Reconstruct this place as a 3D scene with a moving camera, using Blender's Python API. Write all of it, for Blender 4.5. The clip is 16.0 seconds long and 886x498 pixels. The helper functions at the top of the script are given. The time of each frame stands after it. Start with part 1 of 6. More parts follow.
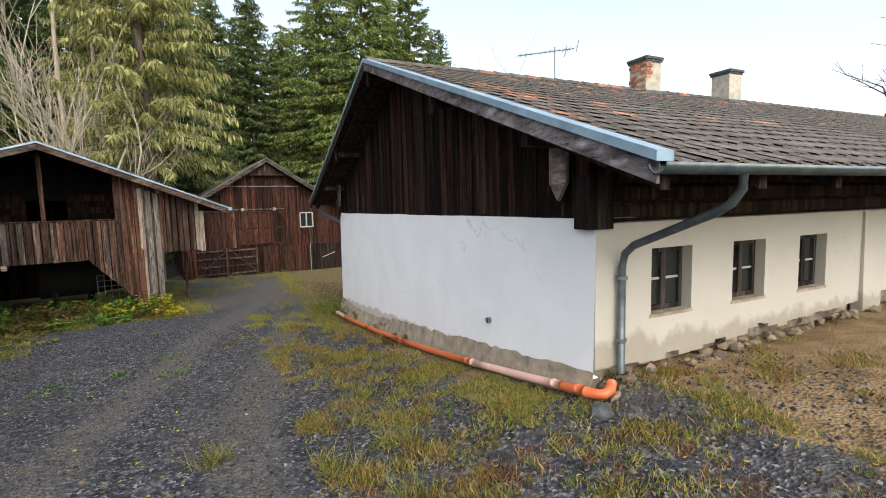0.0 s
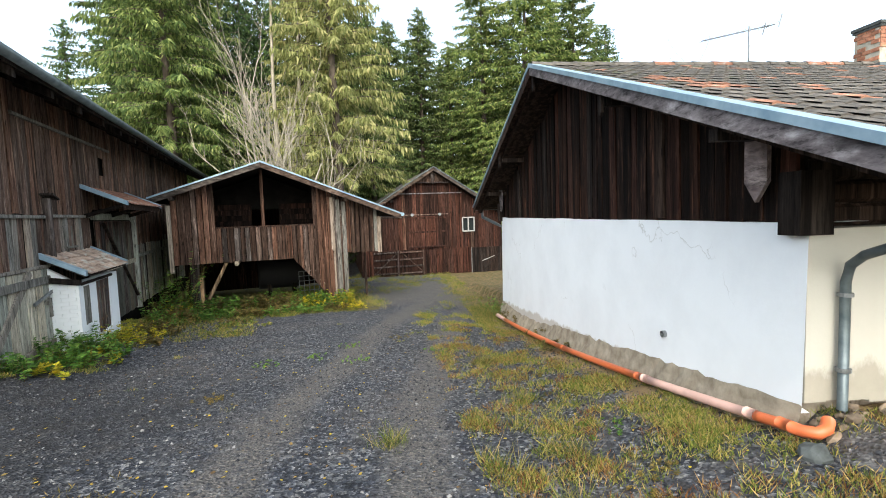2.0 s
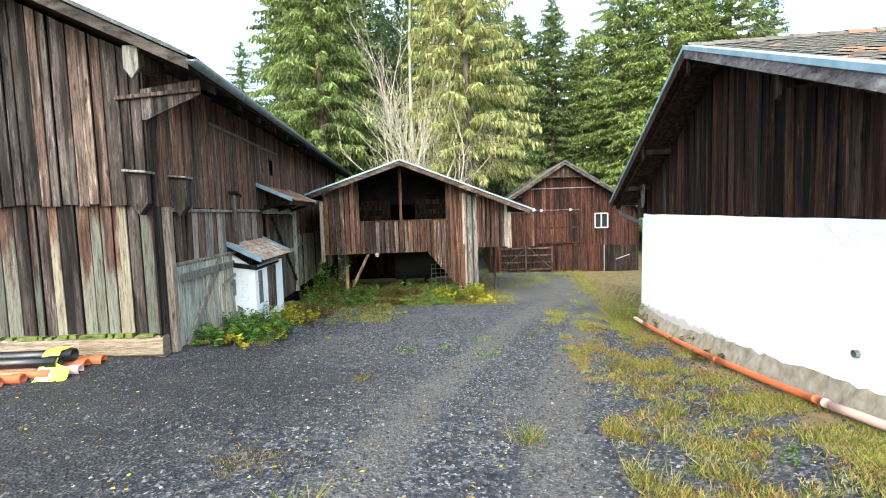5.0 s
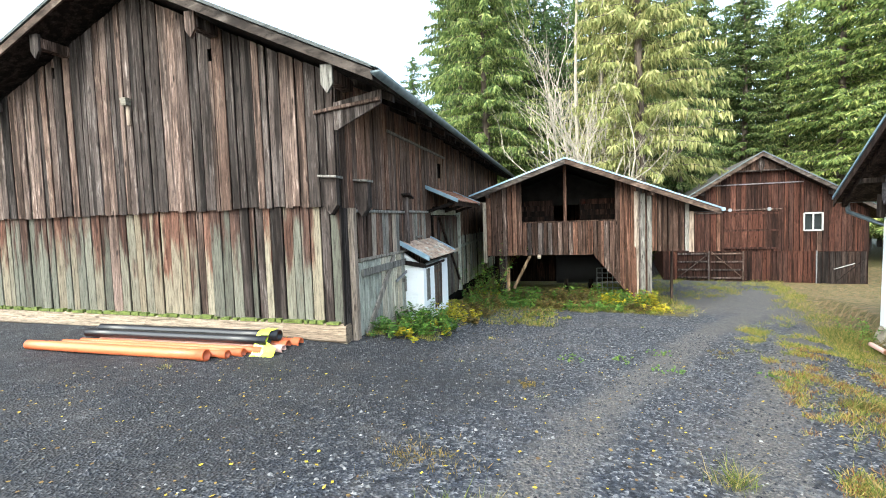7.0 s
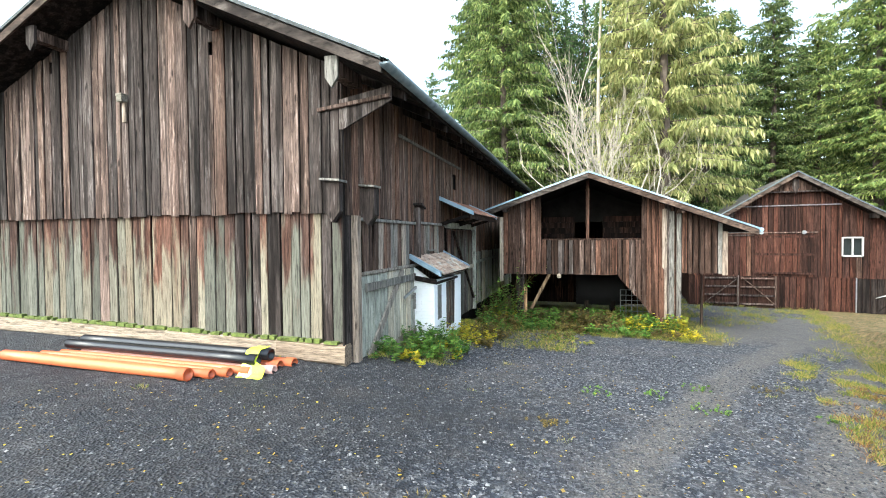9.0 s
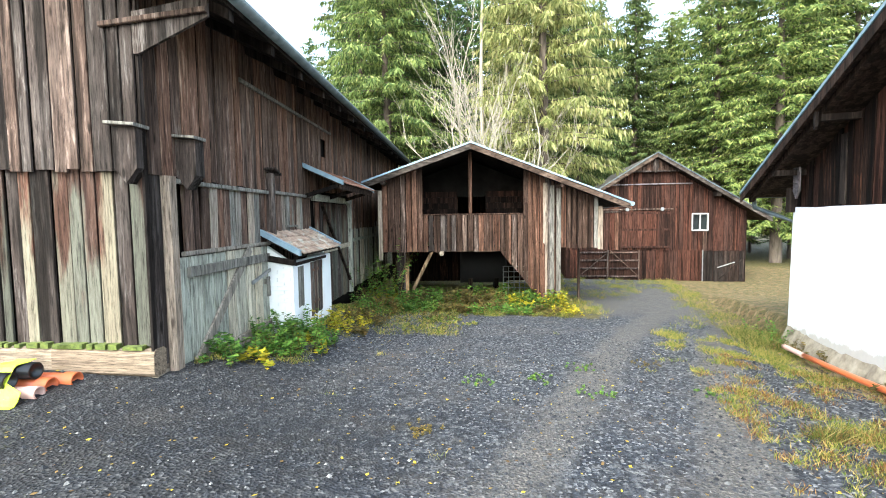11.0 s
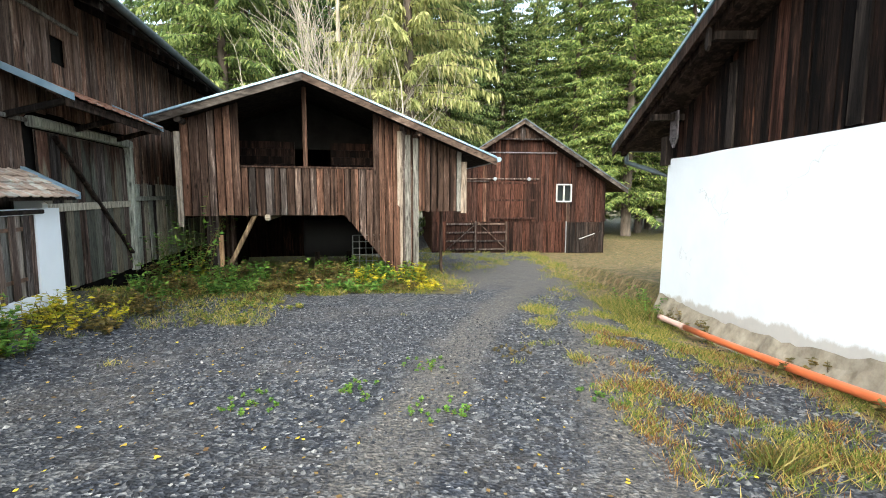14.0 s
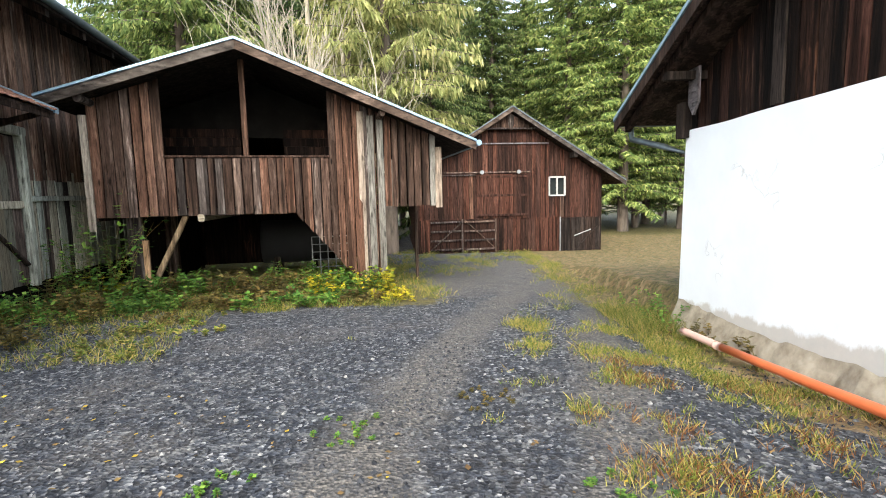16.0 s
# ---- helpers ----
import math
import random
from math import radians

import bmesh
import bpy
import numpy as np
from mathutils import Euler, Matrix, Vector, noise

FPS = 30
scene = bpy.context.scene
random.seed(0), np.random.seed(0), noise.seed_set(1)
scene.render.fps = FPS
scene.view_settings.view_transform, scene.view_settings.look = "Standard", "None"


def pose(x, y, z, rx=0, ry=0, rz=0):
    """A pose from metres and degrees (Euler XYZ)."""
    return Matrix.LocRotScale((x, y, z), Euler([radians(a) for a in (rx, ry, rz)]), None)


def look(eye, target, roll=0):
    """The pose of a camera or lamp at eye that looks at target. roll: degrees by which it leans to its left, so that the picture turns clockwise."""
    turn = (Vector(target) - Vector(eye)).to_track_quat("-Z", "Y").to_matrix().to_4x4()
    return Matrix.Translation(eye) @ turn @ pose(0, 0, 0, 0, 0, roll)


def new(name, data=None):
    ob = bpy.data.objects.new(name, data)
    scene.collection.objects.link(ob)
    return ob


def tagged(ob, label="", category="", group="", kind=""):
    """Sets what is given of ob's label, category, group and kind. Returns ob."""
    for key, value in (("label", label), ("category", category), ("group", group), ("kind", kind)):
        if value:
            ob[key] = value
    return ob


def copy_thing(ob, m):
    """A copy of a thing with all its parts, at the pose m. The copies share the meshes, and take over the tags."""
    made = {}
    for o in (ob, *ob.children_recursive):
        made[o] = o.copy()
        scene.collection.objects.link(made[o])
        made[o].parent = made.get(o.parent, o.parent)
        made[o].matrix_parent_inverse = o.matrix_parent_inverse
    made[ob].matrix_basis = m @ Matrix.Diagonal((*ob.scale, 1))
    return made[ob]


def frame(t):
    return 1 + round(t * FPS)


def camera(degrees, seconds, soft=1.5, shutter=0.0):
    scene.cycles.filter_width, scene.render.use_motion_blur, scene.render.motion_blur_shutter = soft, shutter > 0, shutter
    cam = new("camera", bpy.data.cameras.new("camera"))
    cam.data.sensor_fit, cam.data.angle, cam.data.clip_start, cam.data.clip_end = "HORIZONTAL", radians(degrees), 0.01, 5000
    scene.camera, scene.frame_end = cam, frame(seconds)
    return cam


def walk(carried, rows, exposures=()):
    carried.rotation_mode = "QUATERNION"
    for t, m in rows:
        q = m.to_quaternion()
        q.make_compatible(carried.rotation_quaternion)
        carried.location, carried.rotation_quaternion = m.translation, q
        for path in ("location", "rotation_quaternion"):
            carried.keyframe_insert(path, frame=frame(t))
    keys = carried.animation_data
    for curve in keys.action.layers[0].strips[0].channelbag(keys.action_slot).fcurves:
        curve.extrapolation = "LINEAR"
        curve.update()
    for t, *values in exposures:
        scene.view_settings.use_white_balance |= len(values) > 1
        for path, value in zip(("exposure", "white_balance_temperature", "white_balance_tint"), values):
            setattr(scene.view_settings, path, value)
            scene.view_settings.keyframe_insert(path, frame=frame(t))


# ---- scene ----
cam = camera(86.9, 16.0, soft=1.0)
PATH = [
    (0, (0.311, 0.282, 1.492), (0.718, 2.231, 1.304), -1.43),
    (0.5, (0.287, 0.270, 1.489), (0.550, 2.245, 1.310), -1.11),
    (1, (0.283, 0.279, 1.488), (0.383, 2.270, 1.322), -1.20),
    (1.5, (0.260, 0.258, 1.491), (0.171, 2.251, 1.351), -1.70),
    (2, (0.227, 0.258, 1.495), (-0.030, 2.236, 1.346), -2.01),
    (2.5, (0.211, 0.268, 1.500), (-0.165, 2.225, 1.335), -2.03),
    (3, (0.217, 0.277, 1.499), (-0.214, 2.223, 1.337), -1.94),
    (3.2, (0.208, 0.276, 1.493), (-0.243, 2.218, 1.329), -2.15),
    (5.3, (0.027, 0.176, 1.515), (-0.834, 1.975, 1.364), -1.80),
    (5.5, (0.006, 0.171, 1.512), (-0.926, 1.934, 1.362), -1.94),
    (6, (-0.100, 0.202, 1.529), (-1.218, 1.855, 1.395), -2.16),
    (6.5, (-0.180, 0.245, 1.509), (-1.423, 1.808, 1.396), -2.16),
    (7, (-0.209, 0.328, 1.476), (-1.539, 1.817, 1.354), -1.93),
    (7.5, (-0.246, 0.504, 1.471), (-1.662, 1.912, 1.356), -2.02),
    (8, (-0.379, 0.647, 1.454), (-1.825, 2.023, 1.341), -1.95),
    (8.5, (-0.612, 0.765, 1.465), (-2.035, 2.169, 1.416), -0.93),
    (9, (-0.727, 0.971, 1.382), (-2.106, 2.419, 1.334), -0.48),
    (9.5, (-0.796, 1.254, 1.352), (-2.127, 2.745, 1.273), -0.43),
    (10, (-0.977, 1.533, 1.307), (-2.157, 3.143, 1.189), -0.41),
    (10.2, (-1.040, 1.658, 1.305), (-2.145, 3.320, 1.180), 0.05),
    (12.3, (-1.441, 3.362, 0.878), (-2.375, 5.125, 0.734), -0.74),
    (12.5, (-1.448, 3.551, 0.832), (-2.340, 5.335, 0.683), -0.42),
    (13, (-1.460, 4.001, 0.756), (-2.143, 5.875, 0.605), 0.88),
    (13.5, (-1.476, 4.469, 0.700), (-2.061, 6.374, 0.527), 0.31),
    (14, (-1.561, 4.937, 0.615), (-2.082, 6.855, 0.393), 0.14),
    (14.5, (-1.565, 5.418, 0.552), (-2.047, 7.341, 0.289), -0.35),
    (15, (-1.599, 5.880, 0.499), (-2.134, 7.788, 0.227), -1.36),
    (15.5, (-1.599, 6.348, 0.478), (-2.145, 8.254, 0.214), -1.47),
    (16, (-1.575, 6.828, 0.418), (-2.076, 8.752, 0.198), -1.26),
]
walk(cam, [(t, look(e, g, r)) for t, e, g, r in PATH],
     exposures=[(0, -0.1, 6700, 8), (2, 0.42, 6500, 3), (5.5, 1.1, 6250, 0), (9, 1.15, 6050, 0), (12.5, 1.4, 6350, 0), (13.5, 0.95, 6450, 0), (16, 0.95, 6550, 4)])

# world and sun
SUN_AZ, SUN_EL = 276.0, 42.0          # degrees: direction towards the sun (from +x, anticlockwise), height
world = bpy.data.worlds.new("world")
scene.world = world
world.use_nodes = True
wn = world.node_tree.nodes
sky = wn.new("ShaderNodeTexSky")
sky.sky_type, sky.sun_disc = "NISHITA", False
sky.sun_elevation, sky.sun_rotation = radians(SUN_EL), radians(90 - SUN_AZ)
sky.air_density, sky.dust_density, sky.ozone_density = 1.0, 3.5, 1.0
wn["Background"].inputs[1].default_value = 0.15
haze = wn.new("ShaderNodeHueSaturation")          # thin bright cloud over the whole sky
haze.inputs["Saturation"].default_value, haze.inputs["Value"].default_value = 0.62, 2.7
world.node_tree.links.new(sky.outputs[0], haze.inputs["Color"])
world.node_tree.links.new(haze.outputs[0], wn["Background"].inputs[0])
sun = new("sun", bpy.data.lights.new("sun", "SUN"))
sun.data.energy, sun.data.angle, sun.data.color = 0.7, radians(90), (1.0, 0.93, 0.82)
sun_dir = Vector((math.cos(radians(SUN_AZ)) * math.cos(radians(SUN_EL)), math.sin(radians(SUN_AZ)) * math.cos(radians(SUN_EL)), math.sin(radians(SUN_EL))))
sun.matrix_world = look(sun_dir * 60, (0, 0, 0))

# ---- materials ----
def shader(name):
    m = bpy.data.materials.new(name)
    m.use_nodes = True
    nt = m.node_tree
    return m, nt, nt.nodes["Principled BSDF"]


def N(nt, kind, **props):
    n = nt.nodes.new(kind)
    for k, v in props.items():
        if k == "scale":
            n.inputs["Scale"].default_value = v
        elif k == "detail":
            n.inputs["Detail"].default_value = v
        elif k == "rough":
            n.inputs["Roughness"].default_value = v
    return n


def coords(nt, stretch=(1, 1, 1), space="Object", wander=0.0):
    tc = nt.nodes.new("ShaderNodeTexCoord")
    mp = nt.nodes.new("ShaderNodeMapping")
    mp.inputs["Scale"].default_value = stretch
    nt.links.new(tc.outputs[space], mp.inputs[0])
    if wander:
        oi = nt.nodes.new("ShaderNodeObjectInfo")
        mul = nt.nodes.new("ShaderNodeMath")
        mul.operation = "MULTIPLY"
        mul.inputs[1].default_value = wander
        nt.links.new(oi.outputs["Random"], mul.inputs[0])
        nt.links.new(mul.outputs[0], mp.inputs["Location"])
    return mp.outputs[0]


def noise_tex(nt, vec, scale, detail=4, rough=0.6):
    n = N(nt, "ShaderNodeTexNoise", scale=scale, detail=detail, rough=rough)
    nt.links.new(vec, n.inputs["Vector"])
    return n.outputs["Fac"]


def ramp(nt, fac, stops):
    r = nt.nodes.new("ShaderNodeValToRGB")
    e = r.color_ramp.elements
    while len(e) < len(stops):
        e.new(0.5)
    for el, (p, c) in zip(e, stops):
        el.position = p
        el.color = (*c, 1) if len(c) == 3 else c
    nt.links.new(fac, r.inputs[0])
    return r.outputs[0]


def mix(nt, fac, a, b, mode="MIX"):
    m = nt.nodes.new("ShaderNodeMix")
    m.data_type, m.blend_type = "RGBA", mode
    for sock, v in ((m.inputs[0], fac), (m.inputs[6], a), (m.inputs[7], b)):
        if isinstance(v, bpy.types.NodeSocket):
            nt.links.new(v, sock)
        elif isinstance(v, tuple):
            sock.default_value = (*v, 1)
        else:
            sock.default_value = v
    return m.outputs[2]


def bump(nt, bsdf, height, strength=0.3, dist=0.01):
    b = nt.nodes.new("ShaderNodeBump")
    b.inputs["Strength"].default_value, b.inputs["Distance"].default_value = strength, dist
    nt.links.new(height, b.inputs["Height"])
    nt.links.new(b.outputs[0], bsdf.inputs["Normal"])


def grey(v):
    return (v, v, v)


def wood(name, dark, mid, light, grain=(4.5, 4.5, 0.32), streak=0.45, stain=None, low=None, vary=0.5):
    """Weathered boards: long grain, knots, streaks of grey and a tone of its own for every board.
    low: (colour, z0, z1): algae and bleach that climb up from z0 to z1 in ragged tongues."""
    m, nt, b = shader(name)
    v = coords(nt, grain, wander=37.0)
    bend = N(nt, "ShaderNodeTexNoise", scale=1.6, detail=2)
    nt.links.new(coords(nt, (1, 1, 1.0), wander=5.0), bend.inputs["Vector"])
    sway = nt.nodes.new("ShaderNodeVectorMath")
    sway.operation = "MULTIPLY_ADD"
    sway.inputs[1].default_value = (0.5, 0.5, 0.5)
    nt.links.new(bend.outputs["Color"], sway.inputs[0])
    nt.links.new(v, sway.inputs[2])
    f = noise_tex(nt, sway.outputs[0], 3.4, 6, 0.68)
    col = ramp(nt, f, [(0.24, dark), (0.40, tuple(0.75 * c for c in mid)), (0.54, tuple(1.25 * c for c in mid)), (0.70, light)])
    wash = noise_tex(nt, coords(nt, (1.6, 1.6, 0.5), wander=11.0), 1.3, 5, 0.6)
    col = mix(nt, ramp(nt, wash, [(0.45, grey(0)), (0.7, grey(0.55))]), col, tuple(0.6 * a + 0.4 * b_ for a, b_ in zip(mid, light)))
    v2 = coords(nt, (5, 5, 0.2) if grain[2] < 1 else tuple(1.2 * q for q in grain), wander=91.0)
    s = noise_tex(nt, v2, 1.6, 3, 0.55)
    col = mix(nt, ramp(nt, s, [(streak, grey(0)), (streak + 0.10, grey(0.8))]), col, dark)
    kn = N(nt, "ShaderNodeTexVoronoi", scale=1.0)
    nt.links.new(coords(nt, (6, 6, 1.7) if grain[2] < 1 else tuple(min(6, max(1.7, q)) for q in grain), wander=53.0), kn.inputs["Vector"])
    col = mix(nt, ramp(nt, kn.outputs["Distance"], [(0.07, grey(0.9)), (0.15, grey(0))]), col, dark)
    if low:
        tc = nt.nodes.new("ShaderNodeTexCoord")
        sx = nt.nodes.new("ShaderNodeSeparateXYZ")
        nt.links.new(tc.outputs["Object"], sx.inputs[0])
        mr = nt.nodes.new("ShaderNodeMapRange")
        mr.inputs[1].default_value, mr.inputs[2].default_value = low[2], low[1]
        nt.links.new(sx.outputs[2], mr.inputs[0])
        t = noise_tex(nt, coords(nt, (3.2, 3.2, 0.5), wander=20.0), 1.2, 5, 0.6)
        w = nt.nodes.new("ShaderNodeMath")
        w.operation = "ADD"
        nt.links.new(mr.outputs[0], w.inputs[0])
        tt = nt.nodes.new("ShaderNodeMath")
        tt.operation = "MULTIPLY_ADD"
        tt.inputs[1].default_value, tt.inputs[2].default_value = 2.6, -0.78
        nt.links.new(t, tt.inputs[0])
        nt.links.new(tt.outputs[0], w.inputs[1])
        lowc = mix(nt, f, low[0], tuple(0.35 * c for c in low[0]))
        col = mix(nt, ramp(nt, w.outputs[0], [(0.72, grey(0)), (1.0, grey(0.9))]), col, lowc)
    crack = noise_tex(nt, coords(nt, tuple(3.2 * q for q in grain), wander=71.0), 3.0, 5, 0.75)
    col = mix(nt, 1.0, col, ramp(nt, crack, [(0.36, grey(0.35)), (0.47, grey(0.95)), (0.62, grey(1.35))]), "MULTIPLY")
    oi = nt.nodes.new("ShaderNodeObjectInfo")
    tone = ramp(nt, oi.outputs["Random"], [(0, grey(1 - vary)), (0.5, grey(1.0)), (0.8, (1.2, 1.0, 0.88)), (1, (1.7, 1.55, 1.45))])
    col = mix(nt, 1.0, col, tone, "MULTIPLY")
    nt.links.new(col, b.inputs["Base Color"])
    b.inputs["Roughness"].default_value = 0.85
    b.inputs["Specular IOR Level"].default_value = 0.1
    bump(nt, b, f, 0.9, 0.012)
    return m


def rough_mat(name, a, c, scale=6.0, roughness=0.9, bumps=0.3, detail=5, extra=None, metal=0.0, stretch=(1, 1, 1), per_object=0.0):
    m, nt, b = shader(name)
    f = noise_tex(nt, coords(nt, stretch), scale, detail, 0.6)
    col = ramp(nt, f, [(0.3, a), (0.7, c)])
    if extra:
        s = noise_tex(nt, coords(nt, stretch), extra[1], 5, 0.65)
        col = mix(nt, ramp(nt, s, [(extra[2], grey(0)), (extra[2] + 0.08, grey(1))]), col, extra[0])
    if per_object:
        oi = nt.nodes.new("ShaderNodeObjectInfo")
        col = mix(nt, 1.0, col, ramp(nt, oi.outputs["Random"], [(0, grey(1 - per_object)), (1, grey(1 + per_object))]), "MULTIPLY")
    nt.links.new(col, b.inputs["Base Color"])
    b.inputs["Roughness"].default_value = roughness
    b.inputs["Metallic"].default_value = metal
    if bumps:
        bump(nt, b, f, bumps, 0.02)
    return m


def plaster(name, base, dirt, z0, z1):
    """Limewashed plaster: faint clouds, cracks, and ragged dirt rising from the ground."""
    m, nt, b = shader(name)
    v = coords(nt)
    f = noise_tex(nt, v, 1.3, 6, 0.6)
    col = ramp(nt, f, [(0.3, tuple(0.93 * x for x in base)), (0.6, base)])
    fine = noise_tex(nt, v, 9.0, 6, 0.7)
    tc = nt.nodes.new("ShaderNodeTexCoord")
    sx = nt.nodes.new("ShaderNodeSeparateXYZ")
    nt.links.new(tc.outputs["Object"], sx.inputs[0])
    # the ground falls along the gable, and the splash zone with it
    fall = nt.nodes.new("ShaderNodeMath")
    fall.operation = "MULTIPLY_ADD"
    fall.inputs[1].default_value = 0.085
    nt.links.new(sx.outputs[1], fall.inputs[0])
    nt.links.new(sx.outputs[2], fall.inputs[2])
    mr = nt.nodes.new("ShaderNodeMapRange")
    mr.inputs[1].default_value, mr.inputs[2].default_value = z1, z0
    nt.links.new(fall.outputs[0], mr.inputs[0])
    w = nt.nodes.new("ShaderNodeMath")
    w.operation = "ADD"
    nt.links.new(mr.outputs[0], w.inputs[0])
    nt.links.new(noise_tex(nt, coords(nt, (1, 1, 0.6)), 2.6, 6, 0.7), w.inputs[1])
    col = mix(nt, ramp(nt, w.outputs[0], [(0.85, grey(0)), (1.5, grey(0.6))]), col, mix(nt, fine, dirt, tuple(0.55 * x for x in dirt)))
    ck = N(nt, "ShaderNodeTexVoronoi", scale=0.55)
    ck.feature = "DISTANCE_TO_EDGE"
    wv = nt.nodes.new("ShaderNodeVectorMath")
    wv.operation = "ADD"
    nz = N(nt, "ShaderNodeTexNoise", scale=2.5, detail=4)
    nt.links.new(v, nz.inputs["Vector"])
    nt.links.new(v, wv.inputs[0])
    nt.links.new(nz.outputs["Color"], wv.inputs[1])
    nt.links.new(wv.outputs[0], ck.inputs["Vector"])
    line = ramp(nt, ck.outputs["Distance"], [(0.0, grey(1)), (0.006, grey(0))])
    keep = ramp(nt, noise_tex(nt, v, 0.7, 2), [(0.55, grey(0)), (0.62, grey(0.5))])
    col = mix(nt, mix(nt, 1.0, line, keep, "MULTIPLY"), col, (0.3, 0.28, 0.25))
    nt.links.new(col, b.inputs["Base Color"])
    b.inputs["Roughness"].default_value = 0.9
    bump(nt, b, fine, 0.25, 0.012)
    return m


def leafy(name, stops, trans=0.25):
    """Leaves or needles, each island with a tone of its own, a little light let through."""
    m, nt, b = shader(name)
    g = nt.nodes.new("ShaderNodeNewGeometry")
    col = ramp(nt, g.outputs["Random Per Island"], stops)
    oi = nt.nodes.new("ShaderNodeObjectInfo")
    col = mix(nt, 1.0, col, ramp(nt, oi.outputs["Random"], [(0, grey(0.75)), (1, (1.2, 1.15, 1.0))]), "MULTIPLY")
    nt.links.new(col, b.inputs["Base Color"])
    b.inputs["Roughness"].default_value = 0.7
    b.inputs["Specular IOR Level"].default_value = 0.2
    tr = nt.nodes.new("ShaderNodeBsdfTranslucent")
    nt.links.new(col, tr.inputs[0])
    ms = nt.nodes.new("ShaderNodeMixShader")
    ms.inputs[0].default_value = trans
    nt.links.new(b.outputs[0], ms.inputs[1])
    nt.links.new(tr.outputs[0], ms.inputs[2])
    nt.links.new(ms.outputs[0], nt.nodes["Material Output"].inputs[0])
    return m


def glossy(name, col, roughness=0.35, metal=0.0, mottled=0.15):
    m, nt, b = shader(name)
    f = noise_tex(nt, coords(nt), 5.0, 5)
    c = ramp(nt, f, [(0.35, tuple(x * (1 - mottled) for x in col)), (0.65, col)])
    nt.links.new(c, b.inputs["Base Color"])
    b.inputs["Roughness"].default_value = roughness
    b.inputs["Metallic"].default_value = metal
    return m


def ground_mat():
    m, nt, b = shader("gravel_grass_and_clay")
    v = coords(nt)
    at = nt.nodes.new("ShaderNodeVertexColor")
    at.layer_name = "zone"
    sep = nt.nodes.new("ShaderNodeSeparateColor")
    nt.links.new(at.outputs[0], sep.inputs[0])
    vo = N(nt, "ShaderNodeTexVoronoi", scale=34.0)
    nt.links.new(v, vo.inputs["Vector"])
    vo2 = N(nt, "ShaderNodeTexVoronoi", scale=15.0)
    nt.links.new(v, vo2.inputs["Vector"])
    stone = ramp(nt, vo.outputs["Color"], [(0.15, (0.005, 0.006, 0.009)), (0.45, (0.018, 0.021, 0.030)), (0.70, (0.056, 0.062, 0.078)), (0.87, (0.27, 0.27, 0.275))])
    chunk = ramp(nt, vo2.outputs["Color"], [(0.2, (0.008, 0.009, 0.012)), (0.6, (0.05, 0.054, 0.064)), (0.85, (0.17, 0.17, 0.172))])
    stone = mix(nt, ramp(nt, noise_tex(nt, v, 7.0, 4, 0.7), [(0.45, grey(0)), (0.6, grey(0.8))]), stone, chunk)
    big = noise_tex(nt, v, 1.1, 6, 0.65)
    stone = mix(nt, ramp(nt, big, [(0.48, grey(0)), (0.72, grey(0.5))]), stone, (0.115, 0.10, 0.088))
    wet = nt.nodes.new("ShaderNodeMath")             # fresh black wet gravel
    wet.operation = "MULTIPLY"
    nt.links.new(at.outputs["Alpha"], wet.inputs[0])
    nt.links.new(ramp(nt, noise_tex(nt, v, 1.8, 5, 0.65), [(0.25, grey(0.6)), (0.5, grey(1))]), wet.inputs[1])
    stone = mix(nt, wet.outputs[0], stone, mix(nt, 0.27, (0.008, 0.008, 0.009), stone))
    fine = noise_tex(nt, v, 26.0, 5, 0.7)
    tan = ramp(nt, fine, [(0.32, (0.022, 0.022, 0.024)), (0.5, (0.085, 0.079, 0.074)), (0.68, (0.23, 0.205, 0.18))])
    tan = mix(nt, ramp(nt, noise_tex(nt, v, 3.2, 5, 0.7), [(0.42, grey(0)), (0.6, grey(0.5))]), tan, stone)
    clay = ramp(nt, noise_tex(nt, v, 3.0, 6, 0.65), [(0.3, (0.10, 0.064, 0.030)), (0.52, (0.205, 0.138, 0.070)), (0.75, (0.30, 0.215, 0.125))])
    clay = mix(nt, ramp(nt, fine, [(0.55, grey(0)), (0.7, grey(0.5))]), clay, (0.1, 0.08, 0.05))
    gr = ramp(nt, noise_tex(nt, v, 12.0, 6, 0.7), [(0.25, (0.018, 0.018, 0.010)), (0.42, (0.06, 0.055, 0.022)), (0.56, (0.13, 0.105, 0.038)), (0.66, (0.09, 0.10, 0.025)), (0.78, (0.26, 0.18, 0.085))])

    def edge(chan, scale, lo, hi):
        ad = nt.nodes.new("ShaderNodeMath")
        ad.operation = "MULTIPLY_ADD"
        ad.inputs[1].default_value = 1.0
        nt.links.new(sep.outputs[chan], ad.inputs[0])
        nt.links.new(noise_tex(nt, v, scale, 6, 0.7), ad.inputs[2])
        return ramp(nt, ad.outputs[0], [(lo, grey(0)), (hi, grey(1))])
    col = mix(nt, edge(2, 1.6, 0.75, 1.35), stone, tan)
    col = mix(nt, edge(1, 2.5, 0.9, 1.1), col, clay)
    col = mix(nt, edge(0, 5.5, 0.92, 1.04), col, gr)
    nt.links.new(col, b.inputs["Base Color"])
    b.inputs["Roughness"].default_value = 0.8
    b.inputs["Specular IOR Level"].default_value = 0.3
    bump(nt, b, vo.outputs["Distance"], 0.9, 0.025)
    return m


